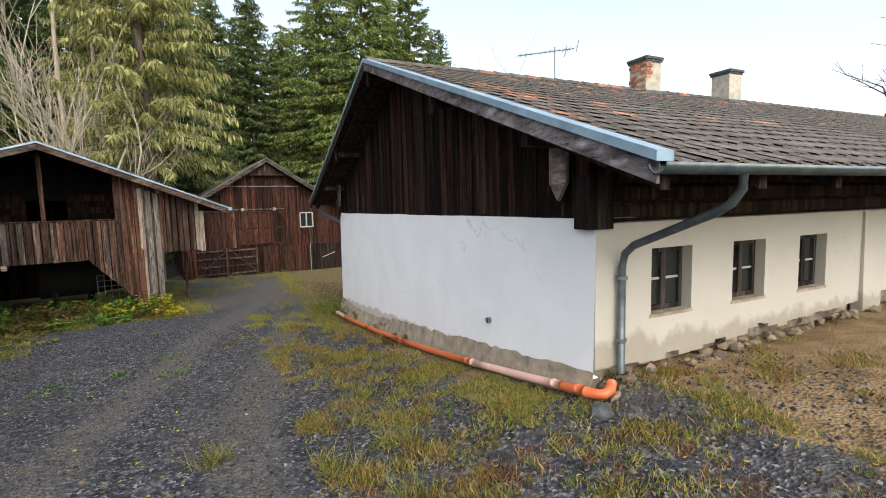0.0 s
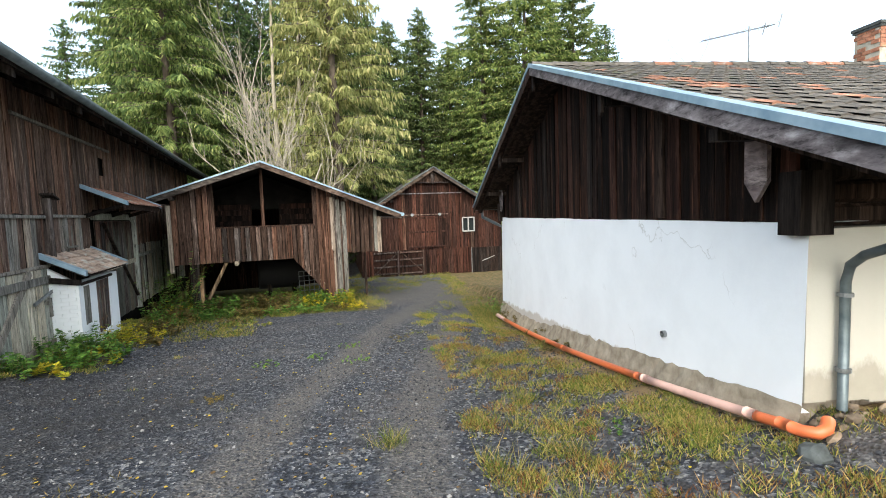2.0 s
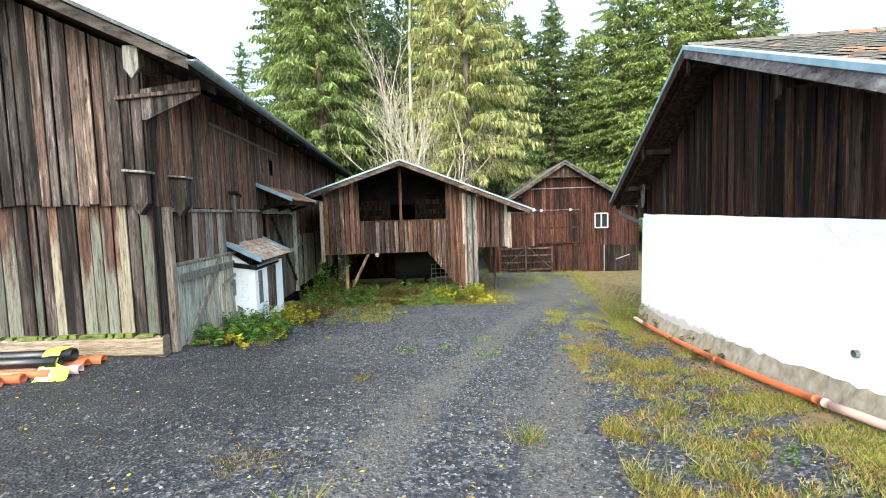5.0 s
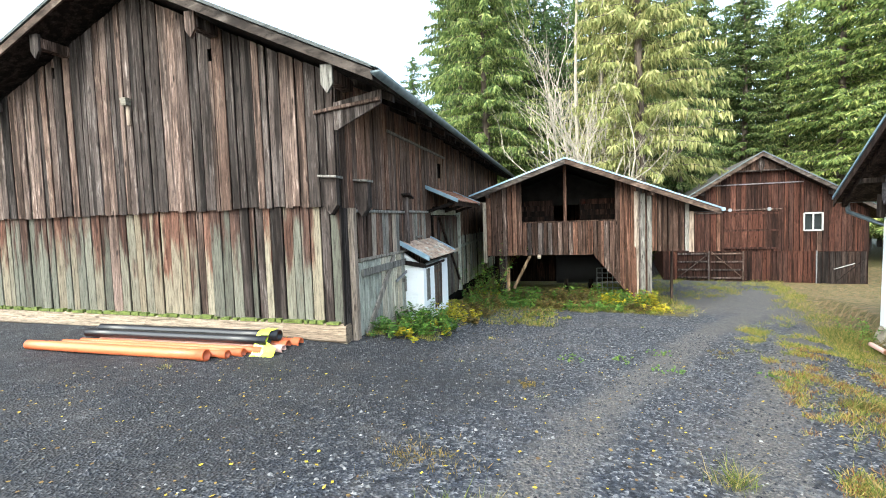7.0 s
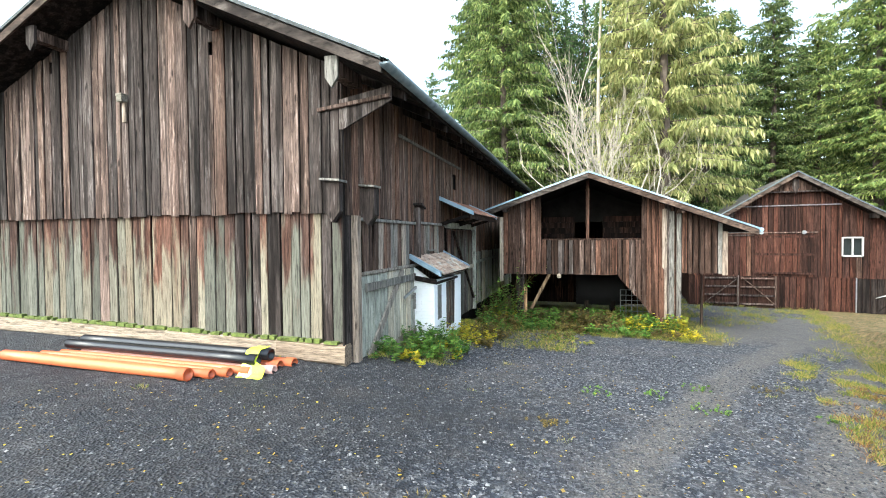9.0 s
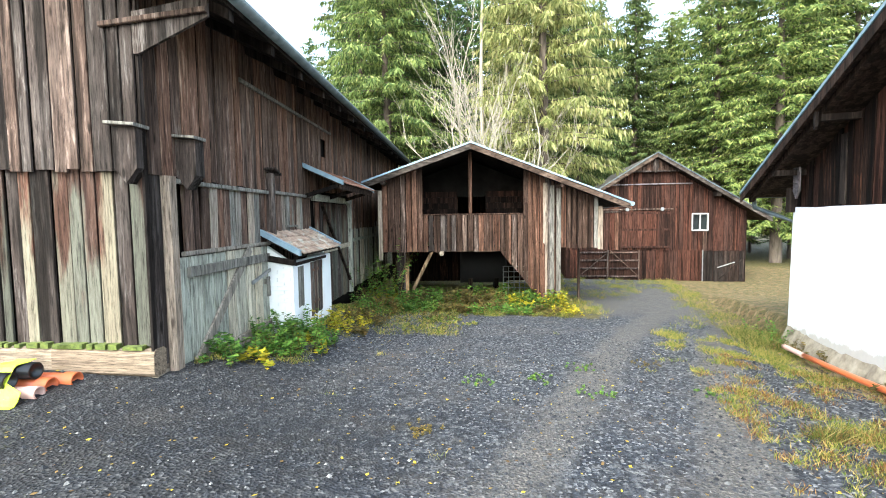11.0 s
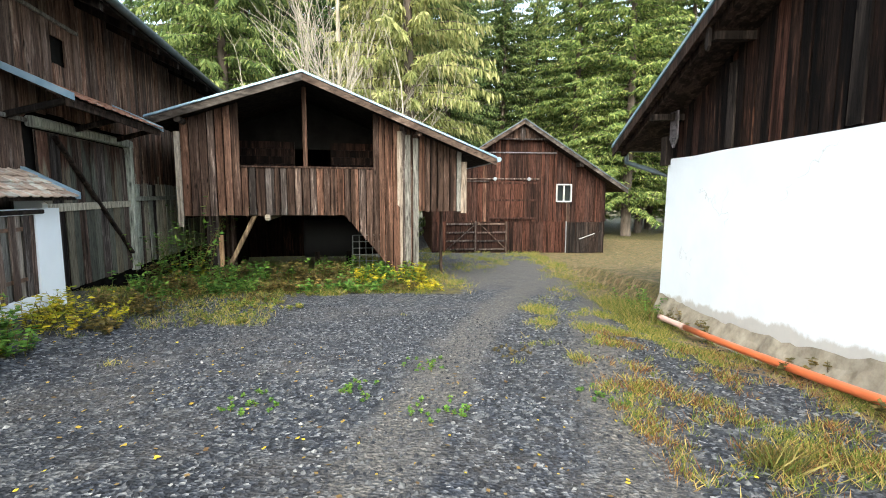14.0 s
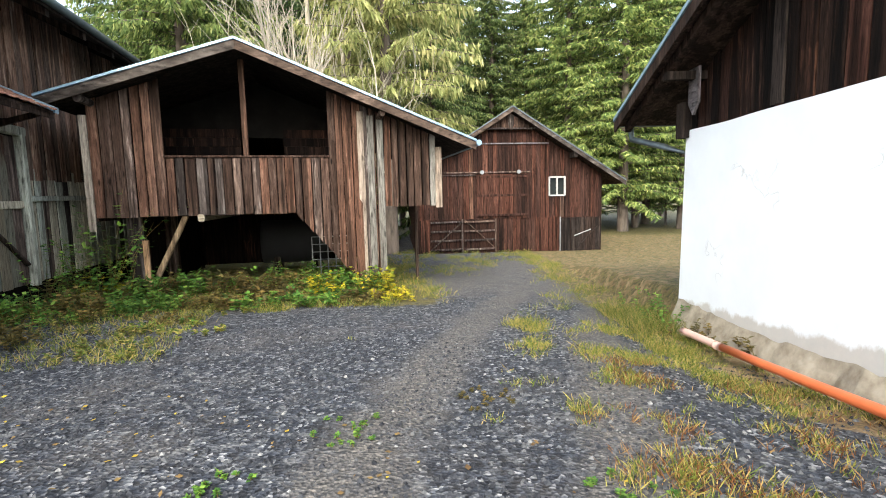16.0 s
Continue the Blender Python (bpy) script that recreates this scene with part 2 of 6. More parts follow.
M_BARN = wood("weathered_brown_boards", (0.009, 0.007, 0.006), (0.056, 0.043, 0.038), (0.225, 0.20, 0.188), streak=0.50, vary=0.6)
# Browner side-wall boards; colour also lightened to stand in for missing light.
M_SIDE = wood("brightened_red_brown_weathered_boards", (0.014, 0.009, 0.007), (0.095, 0.06, 0.046), (0.29, 0.225, 0.185), streak=0.55, vary=0.45)
M_BARN_LOW = wood("algae_stained_boards", (0.014, 0.008, 0.007), (0.05, 0.028, 0.021), (0.14, 0.10, 0.085), streak=0.53, low=((0.17, 0.172, 0.14), -0.5, 2.1))
M_GREY = wood("silver_grey_boards", (0.05, 0.045, 0.04), (0.165, 0.155, 0.138), (0.30, 0.288, 0.26), streak=0.6, vary=0.35)
M_GREEN = wood("green_grey_gate_boards", (0.09, 0.09, 0.075), (0.27, 0.275, 0.235), (0.40, 0.41, 0.35), streak=0.66, vary=0.15)
M_SHED = wood("red_brown_boards", (0.010, 0.0065, 0.005), (0.058, 0.034, 0.025), (0.18, 0.125, 0.10), streak=0.52, vary=0.55)
M_BACK = wood("dark_red_boards", (0.008, 0.0045, 0.0035), (0.034, 0.016, 0.012), (0.088, 0.046, 0.034), streak=0.52, vary=0.55)
# Farmhouse gable boards; inside the shed the same near-black is painted shade.
M_FARM = wood("tarred_and_shade_dark_boards", (0.003, 0.0022, 0.002), (0.0125, 0.0075, 0.006), (0.085, 0.044, 0.03), streak=0.47, vary=0.75)
M_BEAM = wood("dark_beam_wood", (0.008, 0.006, 0.0055), (0.028, 0.021, 0.018), (0.07, 0.055, 0.047))
M_BARGE = wood("peeling_barge_board", (0.025, 0.02, 0.021), (0.12, 0.105, 0.11), (0.34, 0.32, 0.33), grain=(6, 0.5, 1.6), streak=0.56, vary=0.15)
M_SLANT = wood("weathered_sloping_board", (0.014, 0.011, 0.010), (0.05, 0.04, 0.034), (0.15, 0.13, 0.115), grain=(0.5, 6, 1.4), streak=0.56, vary=0.3)
M_WHITE = plaster("white_limewash", (0.80, 0.82, 0.85), (0.46, 0.38, 0.28), -0.55, -0.2)
M_CREAM = plaster("cream_plaster", (0.43, 0.412, 0.362), (0.26, 0.22, 0.165), -0.4, 0.35)
M_ANNEX = plaster("whitewashed_brick_wall", (0.76, 0.78, 0.80), (0.3, 0.25, 0.2), -1.0, -0.3)
M_RUBBLE = rough_mat("rubble_and_lime_mortar", (0.10, 0.07, 0.045), (0.36, 0.31, 0.25), 7.0, 0.95, 1.0, 8, extra=((0.05, 0.035, 0.025), 3.0, 0.58))
M_SKIRT = rough_mat("crumbled_lime_mortar", (0.17, 0.138, 0.098), (0.38, 0.33, 0.255), 6.0, 0.95, 0.9, 8)
M_STONE = rough_mat("field_stone", (0.08, 0.06, 0.042), (0.23, 0.175, 0.125), 9.0, 0.9, 0.6, per_object=0.4)
M_TILE = rough_mat("mossy_clay_tile", (0.055, 0.05, 0.042), (0.13, 0.115, 0.10), 9.0, 0.85, 0.5, 6, extra=((0.075, 0.08, 0.04), 2.0, 0.58), per_object=0.3)
M_TILE_RED = rough_mat("red_clay_tile", (0.18, 0.075, 0.045), (0.34, 0.17, 0.11), 11.0, 0.85, 0.4, 6, extra=((0.30, 0.27, 0.23), 5.0, 0.58), per_object=0.25)
M_TILE_PALE = rough_mat("bleached_pink_tile", (0.22, 0.14, 0.10), (0.46, 0.35, 0.27), 11.0, 0.9, 0.4, 6, extra=((0.42, 0.39, 0.33), 4.0, 0.52), per_object=0.25)
M_ZINC = rough_mat("grey_zinc", (0.06, 0.08, 0.088), (0.13, 0.155, 0.165), 7.0, 0.45, 0.05, metal=0.5)
M_TRIM = rough_mat("blue_grey_sheet_metal", (0.17, 0.27, 0.36), (0.32, 0.43, 0.52), 4.0, 0.4, 0.05, metal=0.3)
M_BRICK = rough_mat("old_brick", (0.26, 0.10, 0.06), (0.42, 0.20, 0.12), 14.0, 0.9, 0.5, per_object=0.3)
M_RENDER = rough_mat("flaking_chimney_render", (0.28, 0.26, 0.21), (0.50, 0.47, 0.40), 6.0, 0.95, 0.5, extra=((0.30, 0.15, 0.09), 4.0, 0.62))
M_SLAB = rough_mat("dark_slate_cap", (0.03, 0.035, 0.035), (0.08, 0.09, 0.09), 8.0)
M_DARKFRAME = wood("dark_window_frame_wood", (0.012, 0.010, 0.009), (0.045, 0.04, 0.036), (0.10, 0.095, 0.09), vary=0.2)
M_WFRAME = rough_mat("chipped_white_frame_paint", (0.22, 0.22, 0.21), (0.44, 0.44, 0.42), 14.0, 0.7, 0.2)
# Near-black colour stands in for indoor shade behind gaps and openings.
M_INDOOR_SHADE = rough_mat("painted_indoor_shade", (0.005, 0.0045, 0.004), (0.012, 0.011, 0.010), 3.0, 0.9, 0)
M_INDOOR_SHADE.node_tree.nodes["Principled BSDF"].inputs["Specular IOR Level"].default_value = 0.03
M_GLASS, _nt, _b = shader("old_window_glass")
_b.inputs["Base Color"].default_value = (0.02, 0.024, 0.024, 1)
_b.inputs["Roughness"].default_value = 0.08
M_ORANGE = glossy("orange_plastic", (0.62, 0.15, 0.055), 0.38)
M_ORANGE_PALE = glossy("sun_bleached_pink_plastic", (0.72, 0.45, 0.38), 0.5)
M_BLACK = glossy("black_plastic", (0.012, 0.012, 0.014), 0.3)
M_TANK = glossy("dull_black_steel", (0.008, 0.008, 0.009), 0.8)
M_HIVIS = rough_mat("yellow_hi_vis_cloth", (0.55, 0.66, 0.03), (0.75, 0.85, 0.08), 9.0, 0.8, 0.4, extra=((0.7, 0.7, 0.68), 2.2, 0.6))
M_STEEL = rough_mat("grey_steel", (0.16, 0.17, 0.18), (0.30, 0.31, 0.32), 12.0, 0.45, 0.1, metal=0.8)
M_RUST = rough_mat("rusty_iron", (0.05, 0.03, 0.02), (0.16, 0.08, 0.045), 14.0, 0.8, 0.4)
M_BARK = rough_mat("spruce_bark", (0.05, 0.038, 0.03), (0.16, 0.125, 0.10), 6.0, 0.95, 0.8, stretch=(1, 1, 0.25))
M_PALEBARK = rough_mat("pale_dry_bark", (0.19, 0.165, 0.125), (0.40, 0.355, 0.28), 6.0, 0.95, 0.4, stretch=(1, 1, 0.3))
M_NEEDLE = leafy("green_needles", [(0, (0.04, 0.075, 0.026)), (0.5, (0.15, 0.215, 0.07)), (0.85, (0.27, 0.335, 0.115)), (1, (0.40, 0.43, 0.17))], 0.4)
M_NEEDLE_Y = leafy("yellow_green_needles", [(0, (0.13, 0.155, 0.055)), (0.45, (0.29, 0.32, 0.125)), (0.8, (0.42, 0.43, 0.19)), (1, (0.52, 0.48, 0.25))], 0.42)
M_NEEDLE_D = leafy("dark_needles", [(0, (0.03, 0.06, 0.024)), (0.6, (0.09, 0.155, 0.055)), (1, (0.18, 0.26, 0.085))], 0.35)
M_WEED = leafy("green_weed_leaves", [(0, (0.03, 0.08, 0.02)), (0.5, (0.09, 0.20, 0.035)), (1, (0.20, 0.31, 0.06))])
M_WEED_Y = leafy("yellow_autumn_leaves", [(0, (0.16, 0.20, 0.02)), (0.5, (0.36, 0.34, 0.03)), (1, (0.55, 0.42, 0.03))])
M_WEED_B = leafy("brown_autumn_weeds", [(0, (0.05, 0.05, 0.02)), (0.5, (0.12, 0.10, 0.035)), (1, (0.22, 0.15, 0.05))])
M_GRASS = leafy("autumn_grass_blades", [(0, (0.05, 0.085, 0.016)), (0.45, (0.15, 0.185, 0.036)), (0.75, (0.30, 0.27, 0.075)), (1, (0.42, 0.31, 0.14))])
M_STRAW = leafy("rust_and_straw_blades", [(0, (0.09, 0.035, 0.016)), (0.5, (0.22, 0.10, 0.035)), (1, (0.42, 0.29, 0.12))])
M_FALLEN = leafy("fallen_leaves", [(0, (0.10, 0.06, 0.03)), (0.5, (0.22, 0.15, 0.06)), (0.85, (0.45, 0.33, 0.04)), (1, (0.55, 0.45, 0.05))], 0.1)
M_PEBBLE = leafy("loose_gravel", [(0, (0.014, 0.015, 0.020)), (0.6, (0.045, 0.048, 0.058)), (0.93, (0.11, 0.113, 0.12)), (1, (0.30, 0.30, 0.30))], 0.0)
M_MOSS = rough_mat("green_moss", (0.04, 0.06, 0.012), (0.13, 0.16, 0.03), 18.0, 0.95, 0.8)
M_TIMBER = wood("bleached_sill_timber", (0.05, 0.044, 0.036), (0.14, 0.128, 0.105), (0.25, 0.235, 0.20), grain=(0.5, 9, 9), streak=0.62, vary=0.15)
M_FRESH = wood("pale_brace_wood", (0.12, 0.08, 0.05), (0.26, 0.18, 0.11), (0.38, 0.29, 0.19), vary=0.2)

# ---- geometry helpers ----
rnd = random.Random(4)


class Geo:
    def __init__(self):
        self.v, self.f = [], []

    def add(self, verts, faces):
        o = len(self.v)
        self.v += [tuple(p) for p in verts]
        self.f += [tuple(i + o for i in q) for q in faces]
        return self

    def box(self, x0, x1, y0, y1, z0, z1):
        return self.add([(x0, y0, z0), (x1, y0, z0), (x1, y1, z0), (x0, y1, z0), (x0, y0, z1), (x1, y0, z1), (x1, y1, z1), (x0, y1, z1)],
                        [(0, 3, 2, 1), (4, 5, 6, 7), (0, 1, 5, 4), (1, 2, 6, 5), (2, 3, 7, 6), (3, 0, 4, 7)])

    def prism(self, poly, axis, a0, a1):
        """A polygon of (across, z) pulled along the axis x or y."""
        n = len(poly)
        put = (lambda a, p: (p[0], a, p[1])) if axis == "y" else (lambda a, p: (a, p[0], p[1]))
        return self.add([put(a0, p) for p in poly] + [put(a1, p) for p in poly],
                        [tuple(range(n)), tuple(range(2 * n - 1, n - 1, -1))] + [(i, i + n, (i + 1) % n + n, (i + 1) % n) for i in range(n)])

    def beam(self, a, b, w, h, up=(0, 0, 1)):
        """A bar of section w by h from a to b, with chamfered edges."""
        a, b = Vector(a), Vector(b)
        d = (b - a).normalized()
        s = d.cross(Vector(up))
        s = s.normalized() if s.length > 1e-4 else Vector((1, 0, 0))
        u = s.cross(d).normalized()
        c = 0.18 * min(w, h)
        sec = [(-w / 2 + c, -h / 2), (w / 2 - c, -h / 2), (w / 2, -h / 2 + c), (w / 2, h / 2 - c), (w / 2 - c, h / 2), (-w / 2 + c, h / 2), (-w / 2, h / 2 - c), (-w / 2, -h / 2 + c)]
        vs = [p + s * i + u * j for p in (a, b) for i, j in sec]
        return self.add(vs, [tuple(range(7, -1, -1)), tuple(range(8, 16))] + [(i, (i + 1) % 8, (i + 1) % 8 + 8, i + 8) for i in range(8)])

    def tube(self, pts, r, n=10, taper=None, hollow=0.0):
        pts = [Vector(p) for p in pts]
        rings = []
        for i, p in enumerate(pts):
            d = (pts[min(i + 1, len(pts) - 1)] - pts[max(i - 1, 0)]).normalized()
            s = d.cross(Vector((0.13, 0.21, 1))).normalized() if abs(d.z) < 0.95 else d.cross(Vector((1, 0.1, 0))).normalized()
            u = s.cross(d)
            q = r if taper is None else r + (taper - r) * i / (len(pts) - 1)
            rings.append((p, s, u, d, q))
        vs = [p + (s * math.cos(2 * math.pi * k / n) + u * math.sin(2 * math.pi * k / n)) * q for p, s, u, d, q in rings for k in range(n)]
        fs = [(i * n + k, i * n + (k + 1) % n, (i + 1) * n + (k + 1) % n, (i + 1) * n + k) for i in range(len(pts) - 1) for k in range(n)]
        m = len(pts)
        if hollow:
            for end in (0, m - 1):
                p, s, u, d, q = rings[end]
                depth = min(0.35, 0.45 * (pts[-1] - pts[0]).length)
                inward = d * (depth if end == 0 else -depth)
                o = len(vs)
                for dep in (Vector(), inward):
                    vs += [p + dep + (s * math.cos(2 * math.pi * k / n) + u * math.sin(2 * math.pi * k / n)) * (q - hollow) for k in range(n)]
                base = end * n
                fs += [(base + k, base + (k + 1) % n, o + (k + 1) % n, o + k) for k in range(n)]
                fs += [(o + k, o + (k + 1) % n, o + n + (k + 1) % n, o + n + k) for k in range(n)]
                fs.append(tuple(o + n + k for k in range(n)))
        else:
            fs += [tuple(range(n)), tuple((m - 1) * n + k for k in range(n - 1, -1, -1))]
        return self.add(vs, fs)


def part(name, geo, material, parent=None, label="", smooth=False, weld=False):
    me = bpy.data.meshes.new(name)
    me.from_pydata(geo.v, [], geo.f)
    if weld:
        bmw = bmesh.new()
        bmw.from_mesh(me)
        bmesh.ops.remove_doubles(bmw, verts=bmw.verts, dist=0.0005)
        bmw.to_mesh(me)
        bmw.free()
    me.materials.append(material)
    if smooth:
        me.shade_smooth()
    else:
        me.shade_flat()
    ob = new(name, me)
    if parent:
        ob.parent = parent
    if label:
        ob["label"] = label
    return ob


def thing(name, m, label, category, group="", kind=""):
    ob = new(name)
    ob.matrix_world = m
    return tagged(ob, label, category, group, kind)


def smooth01(x):
    x = min(1.0, max(0.0, x))
    return x * x * (3 - 2 * x)


def boards(parent, axis, a0, a1, zb, zt, off, out, mat, w=(0.15, 0.25), t=0.026, holes=(), jitter=0.02, other=None, pick=0.0):
    """Upright boards side by side along a local axis; zb, zt: heights of foot and head; holes (a0, a1, z0, z1) are left open."""
    cuts = sorted({a0, a1, *[h for q in holes for h in q[:2] if a0 < h < a1]})
    for c0, c1 in zip(cuts, cuts[1:]):
        n = max(1, round((c1 - c0) / (0.5 * (w[0] + w[1]))))
        ws = [rnd.uniform(*w) for _ in range(n)]
        k = (c1 - c0) / sum(ws)
        a = c0
        for x in ws:
            b = a + x * k
            mid = 0.5 * (a + b)
            spans = [(None, None)]
            proud = 0.016 if rnd.random() < 0.45 else 0.0
            for h in holes:
                if h[0] < mid < h[1]:
                    spans = [(None, h[2]), (h[3], None)]
            for lo, hi in spans:
                j0, j1 = rnd.uniform(-jitter, jitter), rnd.uniform(-jitter, jitter)
                zs = [zb(a) + j0, zb(b) + j0] if lo is None else [lo, lo]
                ze = [zt(a) + 0.4 * j1, zt(b) + 0.4 * j1] if hi is None else [hi, hi]
                if min(ze[0] - zs[0], ze[1] - zs[1]) < 0.03:
                    continue
                gap, d0, d1 = rnd.uniform(0.004, 0.016), rnd.uniform(0, 0.026), rnd.uniform(0, 0.026)
                l, r = a + gap, b - gap
                g = Geo()
                c = 0.004
                sec = [(l, 0.0), (l, t - c), (l + c, t), (r - c, t), (r, t - c), (r, 0.0)]
                vs = []
                for zz, dd in ((zs, d0), (ze, d1)):
                    for p, q in sec:
                        f = (p - l) / (r - l)
                        z = zz[0] + (zz[1] - zz[0]) * f
                        o = off + out * (q + dd + proud)
                        vs.append((p, o, z) if axis == "x" else (o, p, z))
                g.add(vs, [tuple(range(6)), tuple(range(11, 5, -1))] + [(i, (i + 1) % 6, (i + 1) % 6 + 6, i + 6) for i in range(6)])
                part("board", g, other if other and rnd.random() < pick else mat, parent)
            a = b


def slab(g, axis, p0, p1, t, a0, a1):
    """A roof slab from (across, z) p0 to p1, t thick below that line."""
    return g.prism([p0, p1, (p1[0], p1[1] - t), (p0[0], p0[1] - t)], axis, a0, a1)


# ---- ground ----
FARM_P, FARM_A = (2.64, 4.45), 13.4
BARN_P, BARN_A = (-6.86, 5.17), 27.0
SHED_P, SHED_A = (-8.95, 14.29), 28.0
BACK_P, BACK_A = (-4.0, 28.6), 20.0


def local(P, ang, x, y):
    c, s = math.cos(radians(ang)), math.sin(radians(ang))
    return (x - P[0]) * c + (y - P[1]) * s, -(x - P[0]) * s + (y - P[1]) * c


def at(P, ang, lx, ly):
    c, s = math.cos(radians(ang)), math.sin(radians(ang))
    return P[0] + lx * c - ly * s, P[1] + lx * s + ly * c


PROFILE_Y = (-60, -5, 0, 1.5, 3.5, 6.8, 9, 12, 14.6, 28, 60, 200)
PROFILE_Z = (1.2, 0.15, -0.1, -0.26, -0.66, -1.08, -1.24, -1.35, -1.52, -2.2, -2.5, -2.6)


def height(x, y, fine=True):
    yy = [y - 1.2, y - 0.6, y, y + 0.6, y + 1.2]
    z = float(np.mean(np.interp(yy, PROFILE_Y, PROFILE_Z)))
    fx, fy = local(FARM_P, FARM_A, x, y)
    wall = float(np.interp(fy, (-12, 0, 2.3, 11, 18), (-0.2, -0.3, -0.42, -1.2, -1.7)))
    wall += 0.045 * min(max(fx, 0), 6) * smooth01((2 - fy) / 4)
    strip = float(np.interp(fy, (-6, -0.3, 2.2, 4.7, 7.2, 9.7, 12, 18), (-0.22, -0.43, -0.80, -1.13, -1.42, -1.64, -1.78, -1.9)))
    far_end = smooth01((20 - fy) / 4)
    w = smooth01((fx + 1.9) / 1.3) * far_end
    z = z * (1 - w) + strip * w
    w = smooth01((fx - 0.02) / 0.25) * far_end
    z = z * (1 - w) + wall * w
    w = smooth01((-1.5 - x) / 4) * smooth01((6 - y) / 3) * smooth01((y + 6) / 4)
    z = z * (1 - w) - 0.62 * w
    bx, by = local(BARN_P, BARN_A, x, y)
    z += 0.33 * smooth01((1.7 - bx) / 1.5) * smooth01((by + 1.2) / 2.0) * smooth01((9.5 - by) / 4)
    sx, sy = local(SHED_P, SHED_A, x, y)
    z += 0.08 * smooth01((sy + 1.5) / 1.5) * smooth01((sx + 3) / 2) * smooth01((5.2 - sx) / 1.5) * smooth01((8 - sy) / 3)
    if fine:
        z += 0.035 * noise.noise((x * 0.7, y * 0.7, 0)) + 0.015 * noise.noise((x * 2.6, y * 2.6, 3))
    return z


def track_x(y):
    return float(np.interp(y, (-30, -4, 2, 6, 10, 14, 18, 22, 27, 34, 60), (3.0, 0.6, -0.9, -1.75, -2.0, -2.0, -1.5, 0.2, 4.0, 9.0, 25)))


def zone(x, y):
    """Grass, clay and trodden track, each 0 to 1."""
    fx, fy = local(FARM_P, FARM_A, x, y)
    bx, by = local(BARN_P, BARN_A, x, y)
    sx, sy = local(SHED_P, SHED_A, x, y)
    n = noise.noise((x * 0.5, y * 0.5, 7))
    grass = smooth01((fx + 2.3 - 0.6 * smooth01((fy - 4) / 3) + 0.9 * n) / 0.9) * (0.32 + 0.16 * smooth01((fy - 6) / 4)) * smooth01((fy + 2.6) / 2)
    grass = max(grass, 0.55 * smooth01((sy + 2.2 + 0.7 * n) / 1.2) * smooth01((6.2 - sx) / 1.5))
    grass = max(grass, 0.45 * smooth01((1.5 - bx + 0.4 * n) / 0.7) * smooth01((by - 0.2) / 1.0))
    d = x - track_x(y)
    grass = max(grass, 0.30 * smooth01((y - 13) / 5) * smooth01((abs(d) - 2.9 + 0.8 * n) / 1.2) * (1 - 0.6 * smooth01((x - 1) / 2) * smooth01((y - 17) / 3) * smooth01((29 - y) / 3)))
    grass = max(grass, 0.30 * smooth01((y - 9) / 5) * smooth01((0.42 - abs(d)) / 0.25))
    grass = max(grass, 0.75 * smooth01((y - 36) / 6), 0.7 * smooth01((-8 - y) / 4), 0.7 * smooth01((abs(x + 4) - 24) / 6))
    clay = smooth01((fx - 0.1) / 0.8) * smooth01((0.6 - fy) / 0.6) * 0.85
    grass = grass * (1 - 0.75 * clay) if fy > -3.2 + n else max(grass * 0.8, 0.5 * smooth01((fx + 3.4) / 1.2))
    clay = max(clay, 0.62 * smooth01((fx + 1.0 + 0.4 * n) / 0.5) * smooth01((fy + 0.5) / 1.0))
    track = max(smooth01((0.75 - abs(d - 0.85)) / 0.75), smooth01((0.75 - abs(d + 0.85)) / 0.75)) * 0.62
    track = max(track, 0.9 * smooth01((y - 14) / 5) * smooth01((6.5 - abs(d)) / 2.5))
    return min(grass, 1), min(clay, 1), min(track, 1)


def wetness(x, y):
    """Fresh dark gravel spread before the barn."""
    return smooth01((-2.2 - x) / 2.5) * smooth01((9.5 - y) / 5)


def axis_steps(lo, hi, a, b, fine, coarse):
    out, x = [], lo
    while x < hi:
        out.append(x)
        d = max(0.0, a - x, x - b)
        x += fine + coarse * min(1.0, d / 40.0) * (1 + d / 40.0)
    return out + [hi]


xs = axis_steps(-400, 400, -14, 9, 0.16, 6)
ys = axis_steps(-300, 500, -3, 24, 0.16, 6)
gv, gc = [], []
for y in ys:
    for x in xs:
        gv.append((x, y, height(x, y)))
        gc.append((*zone(x, y), wetness(x, y)))
nx = len(xs)
gf = [(j * nx + i, j * nx + i + 1, (j + 1) * nx + i + 1, (j + 1) * nx + i) for j in range(len(ys) - 1) for i in range(nx - 1)]
gm = bpy.data.meshes.new("ground")
gm.from_pydata(gv, [], gf)
gm.materials.append(ground_mat())
layer = gm.color_attributes.new("zone", "FLOAT_COLOR", "POINT")
layer.data.foreach_set("color", np.array(gc, dtype=np.float32).ravel())
gm.shade_smooth()
ground = tagged(new("ground", gm), "dark gravel yard with trodden tracks, grass and bare clay", "ground", kind="structure")

# ---- farmhouse: x along the eaves, y along the gable ----
farm = thing("farmhouse", pose(*FARM_P, 0, 0, 0, FARM_A), "low white farmhouse with dark board gable and tiled roof", "farmhouse")
FL, FW, FT = 26.0, 10.55, 1.32           # length, width, top of the masonry


def foot(y):
    return float(np.interp(y, (-1, 0, 1.4, 3, 5.7, 7.4, 9, 11), (-0.19, -0.21, -0.36, -0.54, -0.82, -1.06, -1.12, -1.06)))


def ragged(y, seed, amp=0.07):
    return amp * noise.noise((y * 1.7, seed, 0)) + 0.5 * amp * noise.noise((y * 6, seed, 4))


